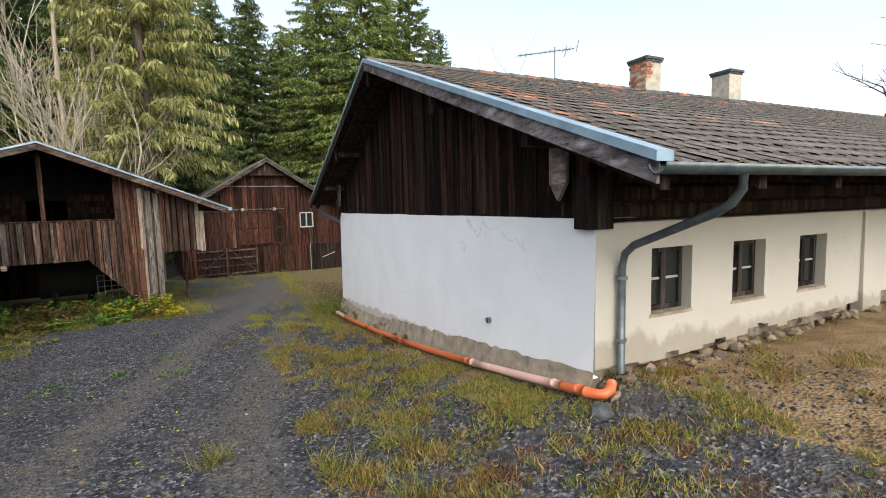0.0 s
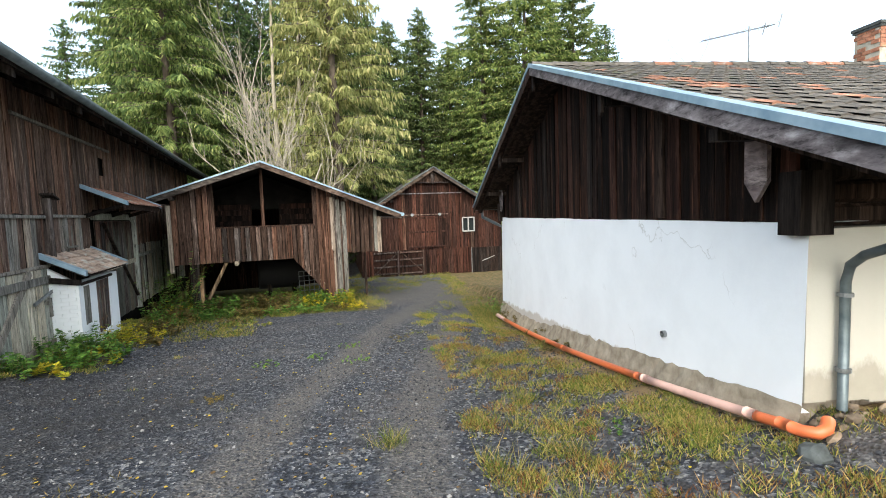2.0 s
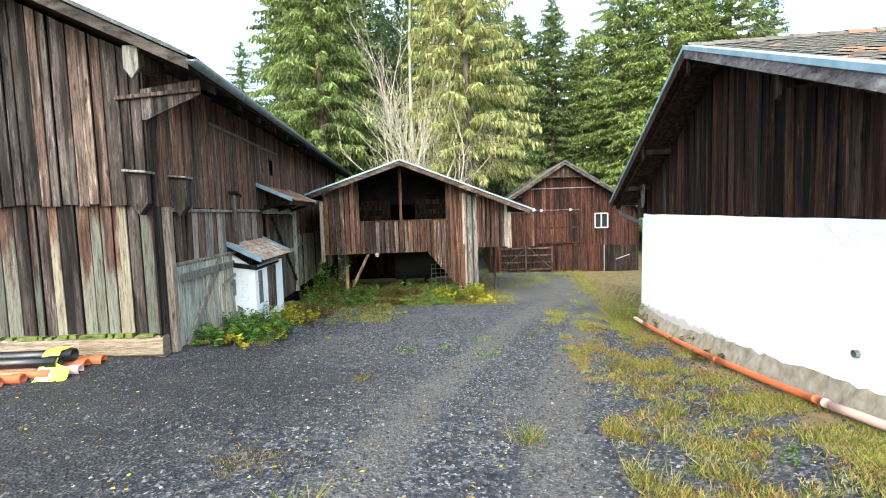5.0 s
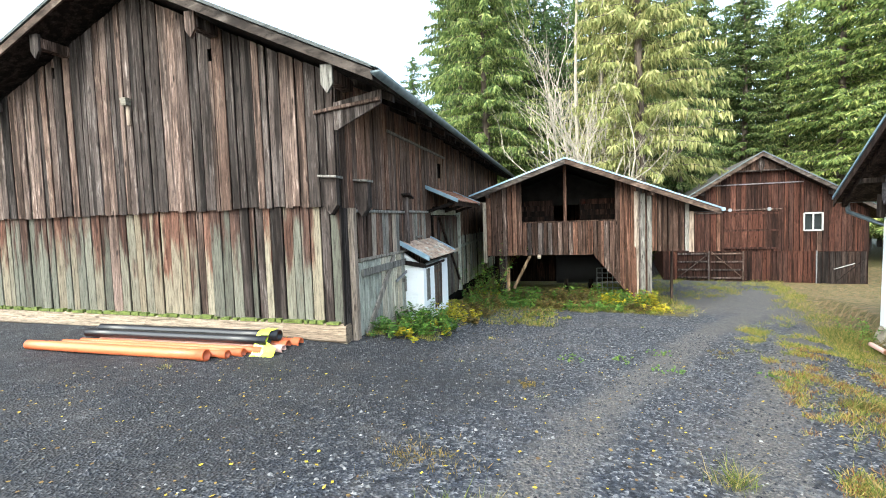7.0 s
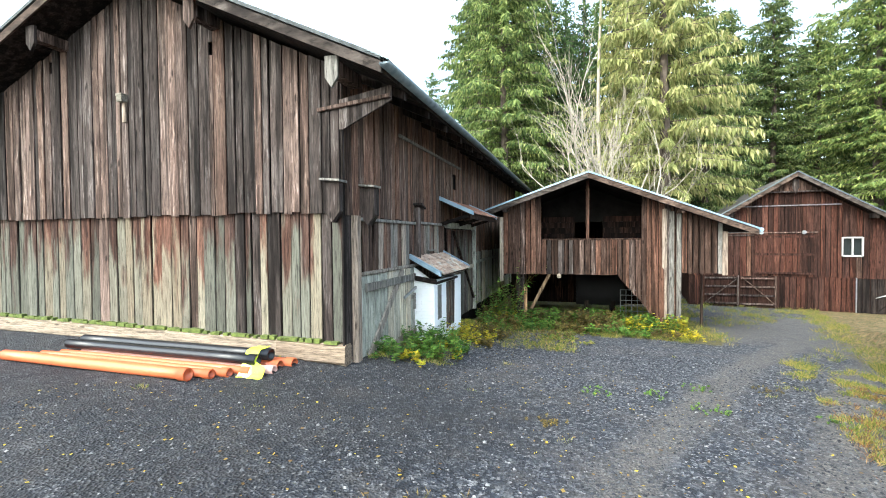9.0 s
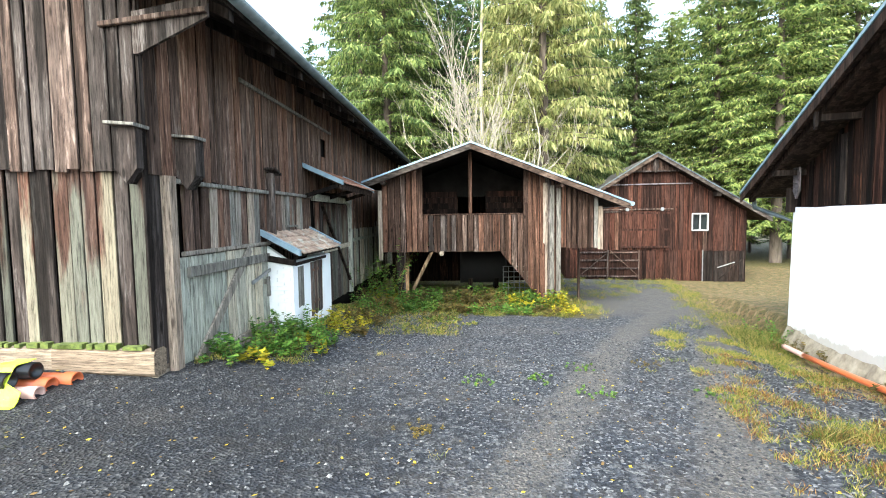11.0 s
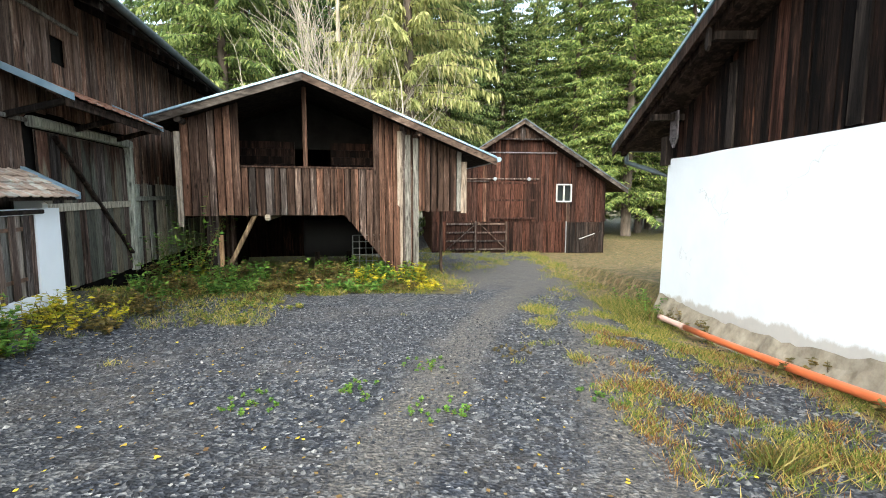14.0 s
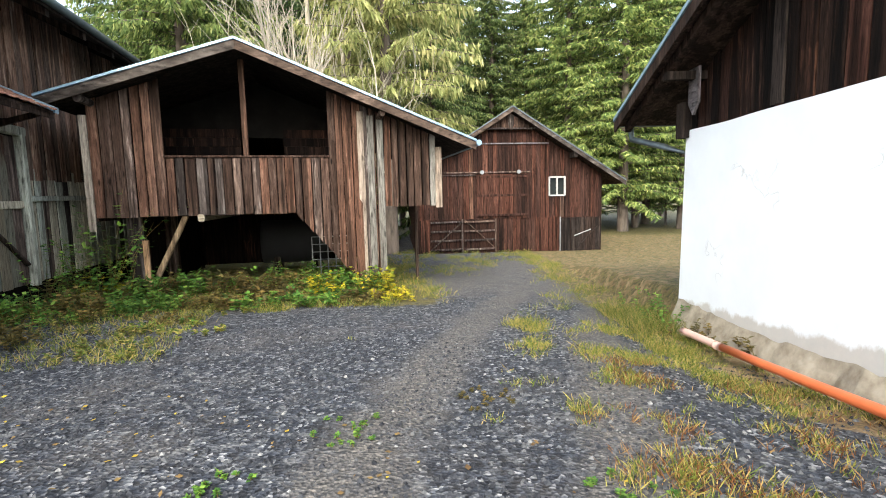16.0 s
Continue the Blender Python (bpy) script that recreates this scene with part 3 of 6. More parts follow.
core = Geo()
core.box(0.03, 0.55, 0.56, FW - 0.03, -1.9, FT - 0.01)
part("wall", core, M_RUBBLE, farm, "rubble stone core of the gable wall")
skin = Geo()
ysteps = np.linspace(-0.1, FW, 90)
for a, b in zip(ysteps, ysteps[1:]):
    za, zb_ = foot(a) - 0.03 - 0.016 * a + ragged(a, 1), foot(b) - 0.03 - 0.016 * b + ragged(b, 1)
    ta, tb = FT + 0.015 * noise.noise((a, 9, 0)), FT + 0.015 * noise.noise((b, 9, 0))
    bulge = [-0.02 * noise.noise((q * 0.5, z * 0.8, 2)) for q, z in ((a, za), (b, zb_), (b, tb), (a, ta))]
    fl = 0.05
    skin.add([(-fl * 0.6 + 0, a, za), (-fl * 0.6, b, zb_), (bulge[2] * 0.3, b, tb), (bulge[3] * 0.3, a, ta), (0.04, a, za), (0.04, b, zb_), (0.55, b, tb), (0.55, a, ta)],
             [(0, 3, 2, 1), (0, 1, 5, 4), (3, 7, 6, 2)])
part("gable_plaster", skin, M_WHITE, farm, "white limewashed gable wall with a ragged foot", weld=True)
skirt = Geo()
sv = []
for a in ysteps:
    zg = float(np.interp(a, (0, 2.2, 4.7, 7.2, 9.7, 12), (-0.45, -0.82, -1.15, -1.44, -1.66, -1.8)))
    top = foot(a) + 0.02 - 0.016 * a + ragged(a, 3, 0.06)
    for f in (0.0, 0.35, 0.7, 1.0):
        sv.append((-0.035 - (0.07 + 0.014 * max(a, 0)) * f ** 1.3 + 0.03 * noise.noise((a * 3, f * 3, 1)), a, top + (zg - top) * f + 0.035 * noise.noise((a * 4, f * 4, 7))))
skirt.add(sv, [(i * 4 + k, i * 4 + k + 1, (i + 1) * 4 + k + 1, (i + 1) * 4 + k) for i in range(len(ysteps) - 1) for k in range(3)])
part("rubble_skirt", skirt, M_SKIRT, farm, "sloping skirt of crumbled mortar and rubble")
# long wall with its windows
WINS = [(0.76, 1.38), (2.08, 2.69), (3.40, 4.02)]
WZ = (0.29, 0.99)
lw = Geo()
edges = sorted({0.0, 0.56, 4.9, 5.4, FL, *[q for w in WINS for q in w], *[0.2 * k for k in range(28)], *[6.0 + k for k in range(20)]})
for a, b in zip(edges, edges[1:]):
    mid = 0.5 * (a + b)
    top = 1.27
    z0 = -0.22 + 0.04 * min(mid, 6) + ragged(mid, 5, 0.1)
    if any(w0 < mid < w1 for w0, w1 in WINS):
        lw.box(a, b, -0.09, 0.55, z0, WZ[0])
        lw.box(a, b, -0.09, 0.55, WZ[1], top)
    else:
        lw.box(a, b, -0.09, 0.55, z0, top)
part("long_wall_plaster", lw, M_CREAM, farm, "cream plastered long wall with a buttress strip", weld=True)
part("buttress", Geo().prism([(-0.15, -0.3), (0.0, -0.3), (0.0, 1.26), (-0.12, 1.26)], "x", 4.9, 5.4), M_CREAM, farm, "stained plaster buttress strip")
lc = Geo()
lc.box(0.03, FL, 0.035, 0.5, -1.6, 0.25)
part("long_wall_core", lc, M_RUBBLE, farm)
far = Geo()
far.box(0.0, FL, FW - 0.5, FW, -2.2, FT - 0.02)
far.box(FL - 0.5, FL, 0.5, FW - 0.5, -2.2, FT - 0.02)
part("rear_wall", far, M_WHITE, farm)
fl_ = Geo()
fl_.box(0.5, FL - 0.5, 0.5, FW - 0.5, FT - 0.12, FT - 0.04)
part("loft_floor", fl_, M_BEAM, farm)
for w0, w1 in WINS:
    # black sheet behind the panes, painted as the room's shade
    win = part("window", Geo().box(w0, w1, 0.22, 0.25, WZ[0], WZ[1]), M_INDOOR_SHADE, farm, "small dark-framed window set deep in the wall")
    fr = Geo()
    fr.box(w0, w0 + 0.055, 0.03, 0.11, WZ[0], WZ[1]).box(w1 - 0.055, w1, 0.03, 0.11, WZ[0], WZ[1])
    fr.box(w0 + 0.055, w1 - 0.055, 0.03, 0.11, WZ[0], WZ[0] + 0.06).box(w0 + 0.055, w1 - 0.055, 0.03, 0.11, WZ[1] - 0.06, WZ[1])
    mx = 0.5 * (w0 + w1)
    fr.box(mx - 0.035, mx + 0.035, 0.02, 0.1, WZ[0] + 0.06, WZ[1] - 0.06)
    part("window_frame", fr, M_DARKFRAME, win)
    zm = 0.5 * (WZ[0] + WZ[1])
    bars = Geo()
    bars.box(w0 + 0.055, mx - 0.035, 0.04, 0.08, zm - 0.012, zm + 0.012).box(mx + 0.035, w1 - 0.055, 0.04, 0.08, zm - 0.012, zm + 0.012)
    part("glazing_bar", bars, M_WFRAME, win)
    for p0, p1 in ((w0 + 0.055, mx - 0.035), (mx + 0.035, w1 - 0.055)):
        for q0, q1 in ((WZ[0] + 0.06, zm - 0.012), (zm + 0.012, WZ[1] - 0.06)):
            part("pane", Geo().box(p0, p1, 0.058, 0.062, q0, q1), M_GLASS, win)
    part("window_sill", Geo().box(w0 - 0.02, w1 + 0.02, -0.10, 0.04, WZ[0] - 0.03, WZ[0] + 0.004), M_SKIRT, win)
# foundation stones along the long wall and the gable foot
for k in range(125):
    x = rnd.uniform(0.0, 6.5)
    r = rnd.uniform(0.03, 0.085)
    g = Geo()
    bmx = bmesh.new()
    bmesh.ops.create_icosphere(bmx, subdivisions=1, radius=r)
    wx, wy = (x, rnd.uniform(-0.30, -0.08)) if k < 100 else (rnd.uniform(-0.1, 0.02), rnd.uniform(-0.1, 4))
    px, py = at(FARM_P, FARM_A, wx, wy)
    cz = height(px, py) + rnd.uniform(-0.03, 0.07 if k < 100 else 0.03)
    g.add([(wx + v.co.x * 1.3, wy + v.co.y * 0.8 + 0.5 * r * noise.noise(v.co * 30 + Vector((k, 0, 0))), cz + v.co.z * 0.7 + 0.5 * r * noise.noise(v.co * 26 + Vector((0, k, 0)))) for v in bmx.verts], [tuple(v.index for v in f.verts) for f in bmx.faces])
    bmx.free()
    part("stone", g, M_STONE, farm)

RY, RZ = 5.25, 4.22                      # ridge
EY0, EZ0, EY1, EZ1 = -1.28, 1.78, 11.75, 1.70
OV = 0.62                                # overhang at the gable


def farm_roof(y):
    return EZ0 + (RZ - EZ0) * (y - EY0) / (RY - EY0) if y < RY else EZ1 + (RZ - EZ1) * (EY1 - y) / (EY1 - RY)


gw = part("gable_wall", Geo().prism([(0.1, FT), (FW - 0.1, FT), (FW - 0.1, farm_roof(FW) - 0.3), (RY, RZ - 0.3), (0.1, farm_roof(0) - 0.3)], "x", 0.08, 0.14), M_BEAM, farm, "dark board gable of the loft")
boards(gw, "y", 0.05, FW - 0.05, lambda a: FT - 0.015, lambda a: farm_roof(a) - 0.22, 0.078, -1, M_FARM, w=(0.15, 0.25), t=0.03, jitter=0.03, other=M_BACK, pick=0.12)
for y in (2.05, 4.1, 6.4, 8.6):
    part("stud", Geo().box(0.0, 0.045, y - 0.09, y + 0.09, FT + 0.03, farm_roof(y) - 0.35), M_BEAM, gw)
# purlin ends with pointed boards
for y, big in ((0.33, 1), (2.4, 0), (RY, 0), (8.2, 0), (10.15, 1)):
    z = farm_roof(y) - 0.28
    part("purlin", Geo().box(-OV + 0.1, 0.1, y - 0.06, y + 0.06, z - 0.06, z + 0.05), M_BEAM, farm)
    h, w = (z - 1.5, 0.13) if big else (0.2, 0.045)
    dx = -0.12 if big else -OV + 0.02
    part("drop_board", Geo().prism([(y - w, z + 0.1), (y + w, z + 0.1), (y + w, z - h * 0.7), (y, z - h), (y - w, z - h * 0.7)], "x", dx, dx + 0.04), M_BARGE if big else M_BEAM, farm, "pointed grey drop board")
for y in (0.0, FW):
    part("corner_beam", Geo().box(-0.1, 0.2, y - 0.1 if y else -0.12, y + 0.12 if y else 0.1, FT - 0.1, FT + 0.42), M_BEAM, farm)
# eaves boards and log wall below the long eave
log_wall = part("log_wall", Geo().box(0.15, FL, 0.12, 0.28, 1.2, 1.9), M_BEAM, farm)
for k in range(3):
    part("log", Geo().beam((0.15, 0.13, 1.375 + 0.19 * k), (FL, 0.13, 1.375 + 0.19 * k), 0.16, 0.175), M_BEAM, log_wall)
roof = Geo()
slab(roof, "x", (EY0, EZ0 - 0.06), (RY, RZ - 0.06), 0.05, -OV, FL + 0.5)
slab(roof, "x", (RY, RZ - 0.06), (EY1, EZ1 - 0.06), 0.05, -OV, FL + 0.5)
roof_f = part("roof", roof, M_BEAM, farm, "mossy brown pantile roof")
for k in range(24):
    x = -OV + 0.12 + 1.1 * k
    part("rafter", slab(Geo(), "x", (EY0 + 0.05, EZ0 - 0.112), (RY, RZ - 0.112), 0.11, x, x + 0.1), M_BEAM, roof_f)
    part("rafter", slab(Geo(), "x", (RY, RZ - 0.112), (EY1 - 0.05, EZ1 - 0.112), 0.11, x, x + 0.1), M_BEAM, roof_f)
bg = Geo()
slab(bg, "x", (EY0 - 0.05, EZ0 - 0.04), (RY, RZ - 0.04), 0.145, -OV - 0.035, -OV - 0.004)
part("barge_board", bg, M_BARGE, roof_f, "peeling grey barge board")
bg = Geo()
slab(bg, "x", (RY, RZ - 0.04), (EY1 + 0.05, EZ1 - 0.04), 0.17, -OV - 0.035, -OV - 0.004)
part("barge_board", bg, M_BEAM, roof_f)
tr = Geo()
slab(tr, "x", (EY0 - 0.07, EZ0 + 0.03), (RY, RZ + 0.03), 0.07, -OV - 0.06, -OV + 0.1)
slab(tr, "x", (RY, RZ + 0.03), (EY1 + 0.07, EZ1 + 0.03), 0.06, -OV - 0.05, -OV + 0.08)
part("verge_flashing", tr, M_TRIM, roof_f, "pale blue sheet-metal verge")
# gutter and downpipe
gut = Geo()
n = 9
prof = [(EY0 - 0.07 + 0.075 * math.cos(math.pi + math.pi * k / (n - 1)), EZ0 - 0.05 + 0.075 * math.sin(math.pi + math.pi * k / (n - 1))) for k in range(n)]
prof += [(p[0] * 0.9 + (EY0 - 0.07) * 0.1, p[1] * 0.9 + (EZ0 - 0.05) * 0.1) for p in reversed(prof)]
gut.prism(prof, "x", -OV - 0.05, FL)
gutter = part("gutter", gut, M_ZINC, farm, "half-round grey zinc gutter", True)
dp = Geo().tube([(0.22, EY0 - 0.07, EZ0 - 0.1), (0.22, EY0 - 0.06, EZ0 - 0.22), (0.22, EY0 + 0.02, EZ0 - 0.33), (0.22, EY0 + 0.14, EZ0 - 0.40), (0.26, -0.32, 1.07), (0.27, -0.2, 0.98), (0.28, -0.155, 0.84), (0.28, -0.155, -0.22)], 0.038, 14)
part("downpipe", dp, M_ZINC, farm, "bent grey zinc downpipe", True)
for z in (0.72, 0.1):
    part("pipe_clamp", Geo().tube([(0.28, -0.155, z), (0.28, -0.155, z + 0.03)], 0.056, 12), M_STEEL, farm)
g = Geo().prism([(EY1 + 0.07 + 0.075 * math.cos(math.pi + math.pi * k / 8), EZ1 - 0.05 + 0.075 * math.sin(math.pi + math.pi * k / 8)) for k in range(9)], "x", -OV, FL)
part("gutter", g, M_ZINC, farm)
part("downpipe", Geo().tube([(-OV + 0.25, EY1 + 0.05, EZ1 - 0.1), (-OV + 0.25, EY1 - 0.05, EZ1 - 0.35), (-0.1, FW + 0.5, EZ1 - 0.55), (0.1, FW + 0.12, EZ1 - 0.7), (0.12, FW + 0.1, -1.3)], 0.05, 12), M_ZINC, farm, "", True)
part("wall_vent", Geo().tube([(-0.07, 1.86, -0.08), (0.05, 1.86, -0.08)], 0.042, 12, hollow=0.008), M_STEEL, farm, "small round pipe stub in the plaster")


def chimney(x, y, render_sides):
    """A chimney with brick courses, flaking render and a slate cap."""
    c = part("chimney", Geo().box(x - 0.26, x + 0.26, y - 0.26, y + 0.26, RZ - 0.5, 4.95), M_RENDER, farm, "brick chimney with flaking render and dark cap")
    part("chimney_cap", Geo().box(x - 0.31, x + 0.31, y - 0.31, y + 0.31, 4.97, 5.03).box(x - 0.29, x + 0.29, y - 0.29, y + 0.29, 4.92, 4.97), M_SLAB, c)
    part("chimney_flashing", Geo().box(x - 0.34, x + 0.34, y - 0.34, y + 0.29, RZ - 0.3, RZ - 0.02), M_ZINC, c)
    if render_sides:
        for row in range(8):
            z = RZ + 0.06 + row * 0.085
            for k in range(3):
                yy = y - 0.26 + 0.18 * k + (0.1 if row % 2 else 0)
                if rnd.random() < 0.85 and yy + 0.2 < y + 0.4:
                    part("brick", Geo().box(x - 0.275, x - 0.25, yy + 0.006, yy + 0.17, z, z + 0.075), M_BRICK, c)
        for row in range(5):
            z = RZ + 0.3 + row * 0.085
            part("brick", Geo().box(x - 0.26, x - 0.1 + 0.05 * (row % 2), y - 0.275, y - 0.25, z, z + 0.075), M_BRICK, c)


chimney(6.75, RY + 0.1, True)
chimney(9.95, RY + 0.1, False)
ant = thing("antenna", farm.matrix_world @ pose(3.8, RY, RZ - 0.1), "thin grey television aerial on the ridge", "antenna")
part("mast", Geo().tube([(0, 0, 0), (0, 0, 0.85)], 0.016, 8), M_STEEL, ant)
boom = part("boom", Geo().tube([(-1.0, 0, 0.55), (0.55, 0, 0.88)], 0.011, 6), M_STEEL, ant)
for k in range(12):
    f = k / 11
    x, z = -0.98 + 1.45 * f, 0.555 + 0.31 * f
    part("element", Geo().tube([(x, -0.14 - 0.05 * f, z), (x, 0.14 + 0.05 * f, z)], 0.004, 5), M_STEEL, boom)
for q in (-0.2, 0.2):
    part("reflector", Geo().beam((0.45, q, 0.75), (0.52, q, 1.0), 0.01, 0.02), M_STEEL, boom)

# ---- big barn: x along the gable, y along the side ----
barn = thing("barn", pose(*BARN_P, 0, 0, 0, BARN_A), "large weathered brown board barn with steep roof", "barn")
BW, BL = 10.2, 19.2
BRX, BRZ, BSL = -4.05, 6.106, 0.468
BLX = -11.0                              # left eave


def barn_roof(x):
    return BRZ - BSL * abs(x - BRX)


# Black backing puts the shade seen between gable boards into its colour.
bw = part("gable_wall", Geo().prism([(-BW, -0.9), (-0.03, -0.9), (-0.03, barn_roof(-0.1) - 0.3), (BRX, BRZ - 0.3), (-BW, barn_roof(-BW) - 0.3)], "y", 0.05, 0.15), M_INDOOR_SHADE, barn)
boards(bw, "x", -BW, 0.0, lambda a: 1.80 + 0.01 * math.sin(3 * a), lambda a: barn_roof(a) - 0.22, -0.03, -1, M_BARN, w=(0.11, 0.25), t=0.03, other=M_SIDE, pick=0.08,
       holes=[(-2.44, -2.34, 4.46, 4.68), (-6.14, -6.04, 4.55, 4.77)])
boards(bw, "x", -BW, 0.0, lambda a: -0.26 - 0.02 * a, lambda a: 1.92 - 0.004 * a, 0.045, -1, M_BARN_LOW, w=(0.12, 0.26), t=0.028, other=M_BARN, pick=0.10)
part("sill_beam", Geo().beam((-8.75, 0.02, -0.24), (-1.2, 0.02, -0.39), 0.2, 0.30), M_TIMBER, barn, "bleached horizontal sill beam")
part("sill_beam", Geo().beam((-1.2, 0.03, -0.40), (0.04, 0.03, -0.43), 0.22, 0.32), M_TIMBER, barn)
pl = Geo().prism([(-BW, -1.4), (0.02, -1.4), (0.02, -0.56), (-BW, -0.36)], "y", 0.0, 0.3)
part("plinth", pl, M_RUBBLE, barn, "rough mortared stone plinth")
mo = Geo()
for k in range(60):
    x = -8.8 + 0.145 * k + rnd.uniform(0, 0.1)
    mo.box(x, x + rnd.uniform(0.05, 0.2), -0.09, 0.03, -0.275 - 0.02 * x, -0.235 - 0.02 * x + rnd.uniform(0.0, 0.03))
part("moss_edge", mo, M_MOSS, barn)
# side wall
# black backing again, painting shade into the gaps of the side boards
sw = part("side_wall", Geo().box(-0.15, -0.05, 0.15, BL, -1.6, barn_roof(0) - 0.2), M_INDOOR_SHADE, barn)
# the lightened board colour lifts this dim wall
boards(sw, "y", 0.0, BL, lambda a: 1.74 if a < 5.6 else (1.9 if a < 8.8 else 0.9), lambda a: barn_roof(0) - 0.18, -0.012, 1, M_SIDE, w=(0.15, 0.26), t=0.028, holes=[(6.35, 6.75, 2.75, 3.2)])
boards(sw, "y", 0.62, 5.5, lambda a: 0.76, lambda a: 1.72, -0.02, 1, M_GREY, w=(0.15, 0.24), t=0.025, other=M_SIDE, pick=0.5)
boards(sw, "y", 8.95, BL, lambda a: -0.95, lambda a: 1.1, -0.03, 1, M_GREEN, w=(0.18, 0.28), t=0.025, other=M_BARN, pick=0.3)
boards(sw, "y", 3.05, 5.5, lambda a: -0.9, lambda a: 0.78, -0.03, 1, M_BARN, w=(0.18, 0.28), t=0.025)
for y0, y1, z in ((0.45, 3.1, 1.70), (3.35, 5.5, 1.72), (2.2, 7.1, 3.43), (0.55, 3.1, 0.79)):
    part("batten", Geo().beam((0.055, y0, z), (0.055, y1, z), 0.06, 0.06), M_GREY, barn)
part("corner_post", Geo().beam((0.0, 0.32, -0.85), (0.0, 0.32, 1.75), 0.2, 0.22, (1, 0, 0)), M_GREY, barn, "weathered grey corner post")
part("corner_board", Geo().box(0.0, 0.03, -0.06, 0.2, -0.5, barn_roof(0) - 0.3), M_BARN, barn)
for y in (3.2,):
    part("post", Geo().beam((0.06, y, 0.8), (0.06, y, 2.05), 0.14, 0.16, (1, 0, 0)), M_BARN, barn)
    part("post_cap", Geo().beam((0.14, y - 0.16, 2.12), (0.14, y + 0.1, 2.03), 0.22, 0.04), M_BARN, barn)
# bracket ends with small caps on the gable and round the corner
for x, y, z in ((-0.1, -0.14, 2.05), (-8.52, -0.14, 2.0), (0.16, 0.55, 2.02)):
    part("beam_end", Geo().prism([(x - 0.13, z + 0.2), (x + 0.13, z + 0.2), (x + 0.13, z - 0.25), (x, z - 0.42), (x - 0.13, z - 0.25)], "y", y - 0.03, y + 0.16), M_BARN, barn)
    part("beam_cap", Geo().beam((x - 0.17, y + 0.02, z + 0.24), (x + 0.17, y + 0.02, z + 0.21), 0.26, 0.035), M_GREY, barn, "small grey board cap")
for x in (0.2, -2.25, -5.7, -7.6, -9.6):
    z = barn_roof(x) - 0.34
    part("purlin", Geo().box(x - 0.09, x + 0.09, -0.6, 0.1, z - 0.08, z + 0.1), M_BARN, barn)
    part("drop_board", Geo().prism([(x - 0.1, z + 0.16), (x + 0.1, z + 0.16), (x + 0.1, z - 0.14), (x, z - 0.28), (x - 0.1, z - 0.14)], "y", -0.66, -0.61), M_GREY if x > -1 else M_BARN, barn)
# boarded triangle under the eave at the corner
part("eave_return", Geo().prism([(0.0, 3.5), (0.86, 3.64), (0.86, 3.42), (0.06, 3.05), (0.0, 3.05)], "y", -0.09, -0.05), M_BARN, barn, "boarded triangle closing the eave")
part("eave_rail", Geo().beam((-0.35, -0.12, 3.36), (0.86, -0.12, 3.48), 0.05, 0.06), M_BARN, barn)
part("sign_board", Geo().box(-4.28, -4.2, -0.13, -0.105, 3.48, 3.84), M_GREY, barn)
part("perch", Geo().box(-4.32, -4.18, -0.22, -0.07, 3.93, 3.97).box(-4.31, -4.19, -0.21, -0.09, 3.83, 3.93), M_TIMBER, barn)
rg = Geo()
slab(rg, "y", (BRX, BRZ), (1.0, barn_roof(1.0)), 0.14, -0.72, BL + 0.5)
slab(rg, "y", (BLX, barn_roof(BLX)), (BRX, BRZ), 0.14, -0.72, BL + 0.5)
broof = part("roof", rg, M_BEAM, barn, "dark roof boarding and covering of the barn")
tp = Geo()
slab(tp, "y", (BRX, BRZ + 0.05), (1.02, barn_roof(1.0) + 0.05), 0.045, -0.7, BL + 0.5)
slab(tp, "y", (BLX - 0.02, barn_roof(BLX) + 0.05), (BRX, BRZ + 0.05), 0.045, -0.7, BL + 0.5)
part("roof_cover", tp, M_TILE, broof)
for x0, x1 in ((BRX, 1.0), (BLX, BRX)):
    part("barge_board", slab(Geo(), "y", (x0, barn_roof(x0) - 0.01), (x1, barn_roof(x1) - 0.01), 0.15, -0.76, -0.725), M_SLANT, broof)
    part("verge_strip", slab(Geo(), "y", (x0, barn_roof(x0) + 0.07), (x1, barn_roof(x1) + 0.07), 0.055, -0.78, -0.66), M_SLAB, broof)
for k in range(17):
    y = 0.2 + 1.15 * k
    part("rafter", slab(Geo(), "y", (-0.3, barn_roof(-0.3) - 0.142), (0.95, barn_roof(0.95) - 0.142), 0.13, y, y + 0.11), M_BEAM, broof)
zz = barn_roof(1.0) - 0.03
part("gutter", Geo().prism([(1.06 + 0.08 * math.cos(math.pi + math.pi * k / 8), zz + 0.08 * math.sin(math.pi + math.pi * k / 8)) for k in range(9)], "y", -0.78, BL + 0.5), M_ZINC, barn, "grey zinc gutter", True)
part("eave_flashing", slab(Geo(), "y", (0.8, barn_roof(0.8) + 0.075), (1.1, barn_roof(1.1) + 0.06), 0.02, -0.79, BL + 0.5), M_ZINC, barn)
back = Geo().box(-BW, -BW + 0.12, 0.16, BL, -1.6, barn_roof(-BW) - 0.15)
back.prism([(-BW, -1.6), (-0.16, -1.6), (-0.16, barn_roof(-0.16) - 0.16), (BRX, BRZ - 0.16), (-BW, barn_roof(-BW) - 0.16)], "y", BL - 0.12, BL)
part("rear_wall", back, M_BARN, barn)

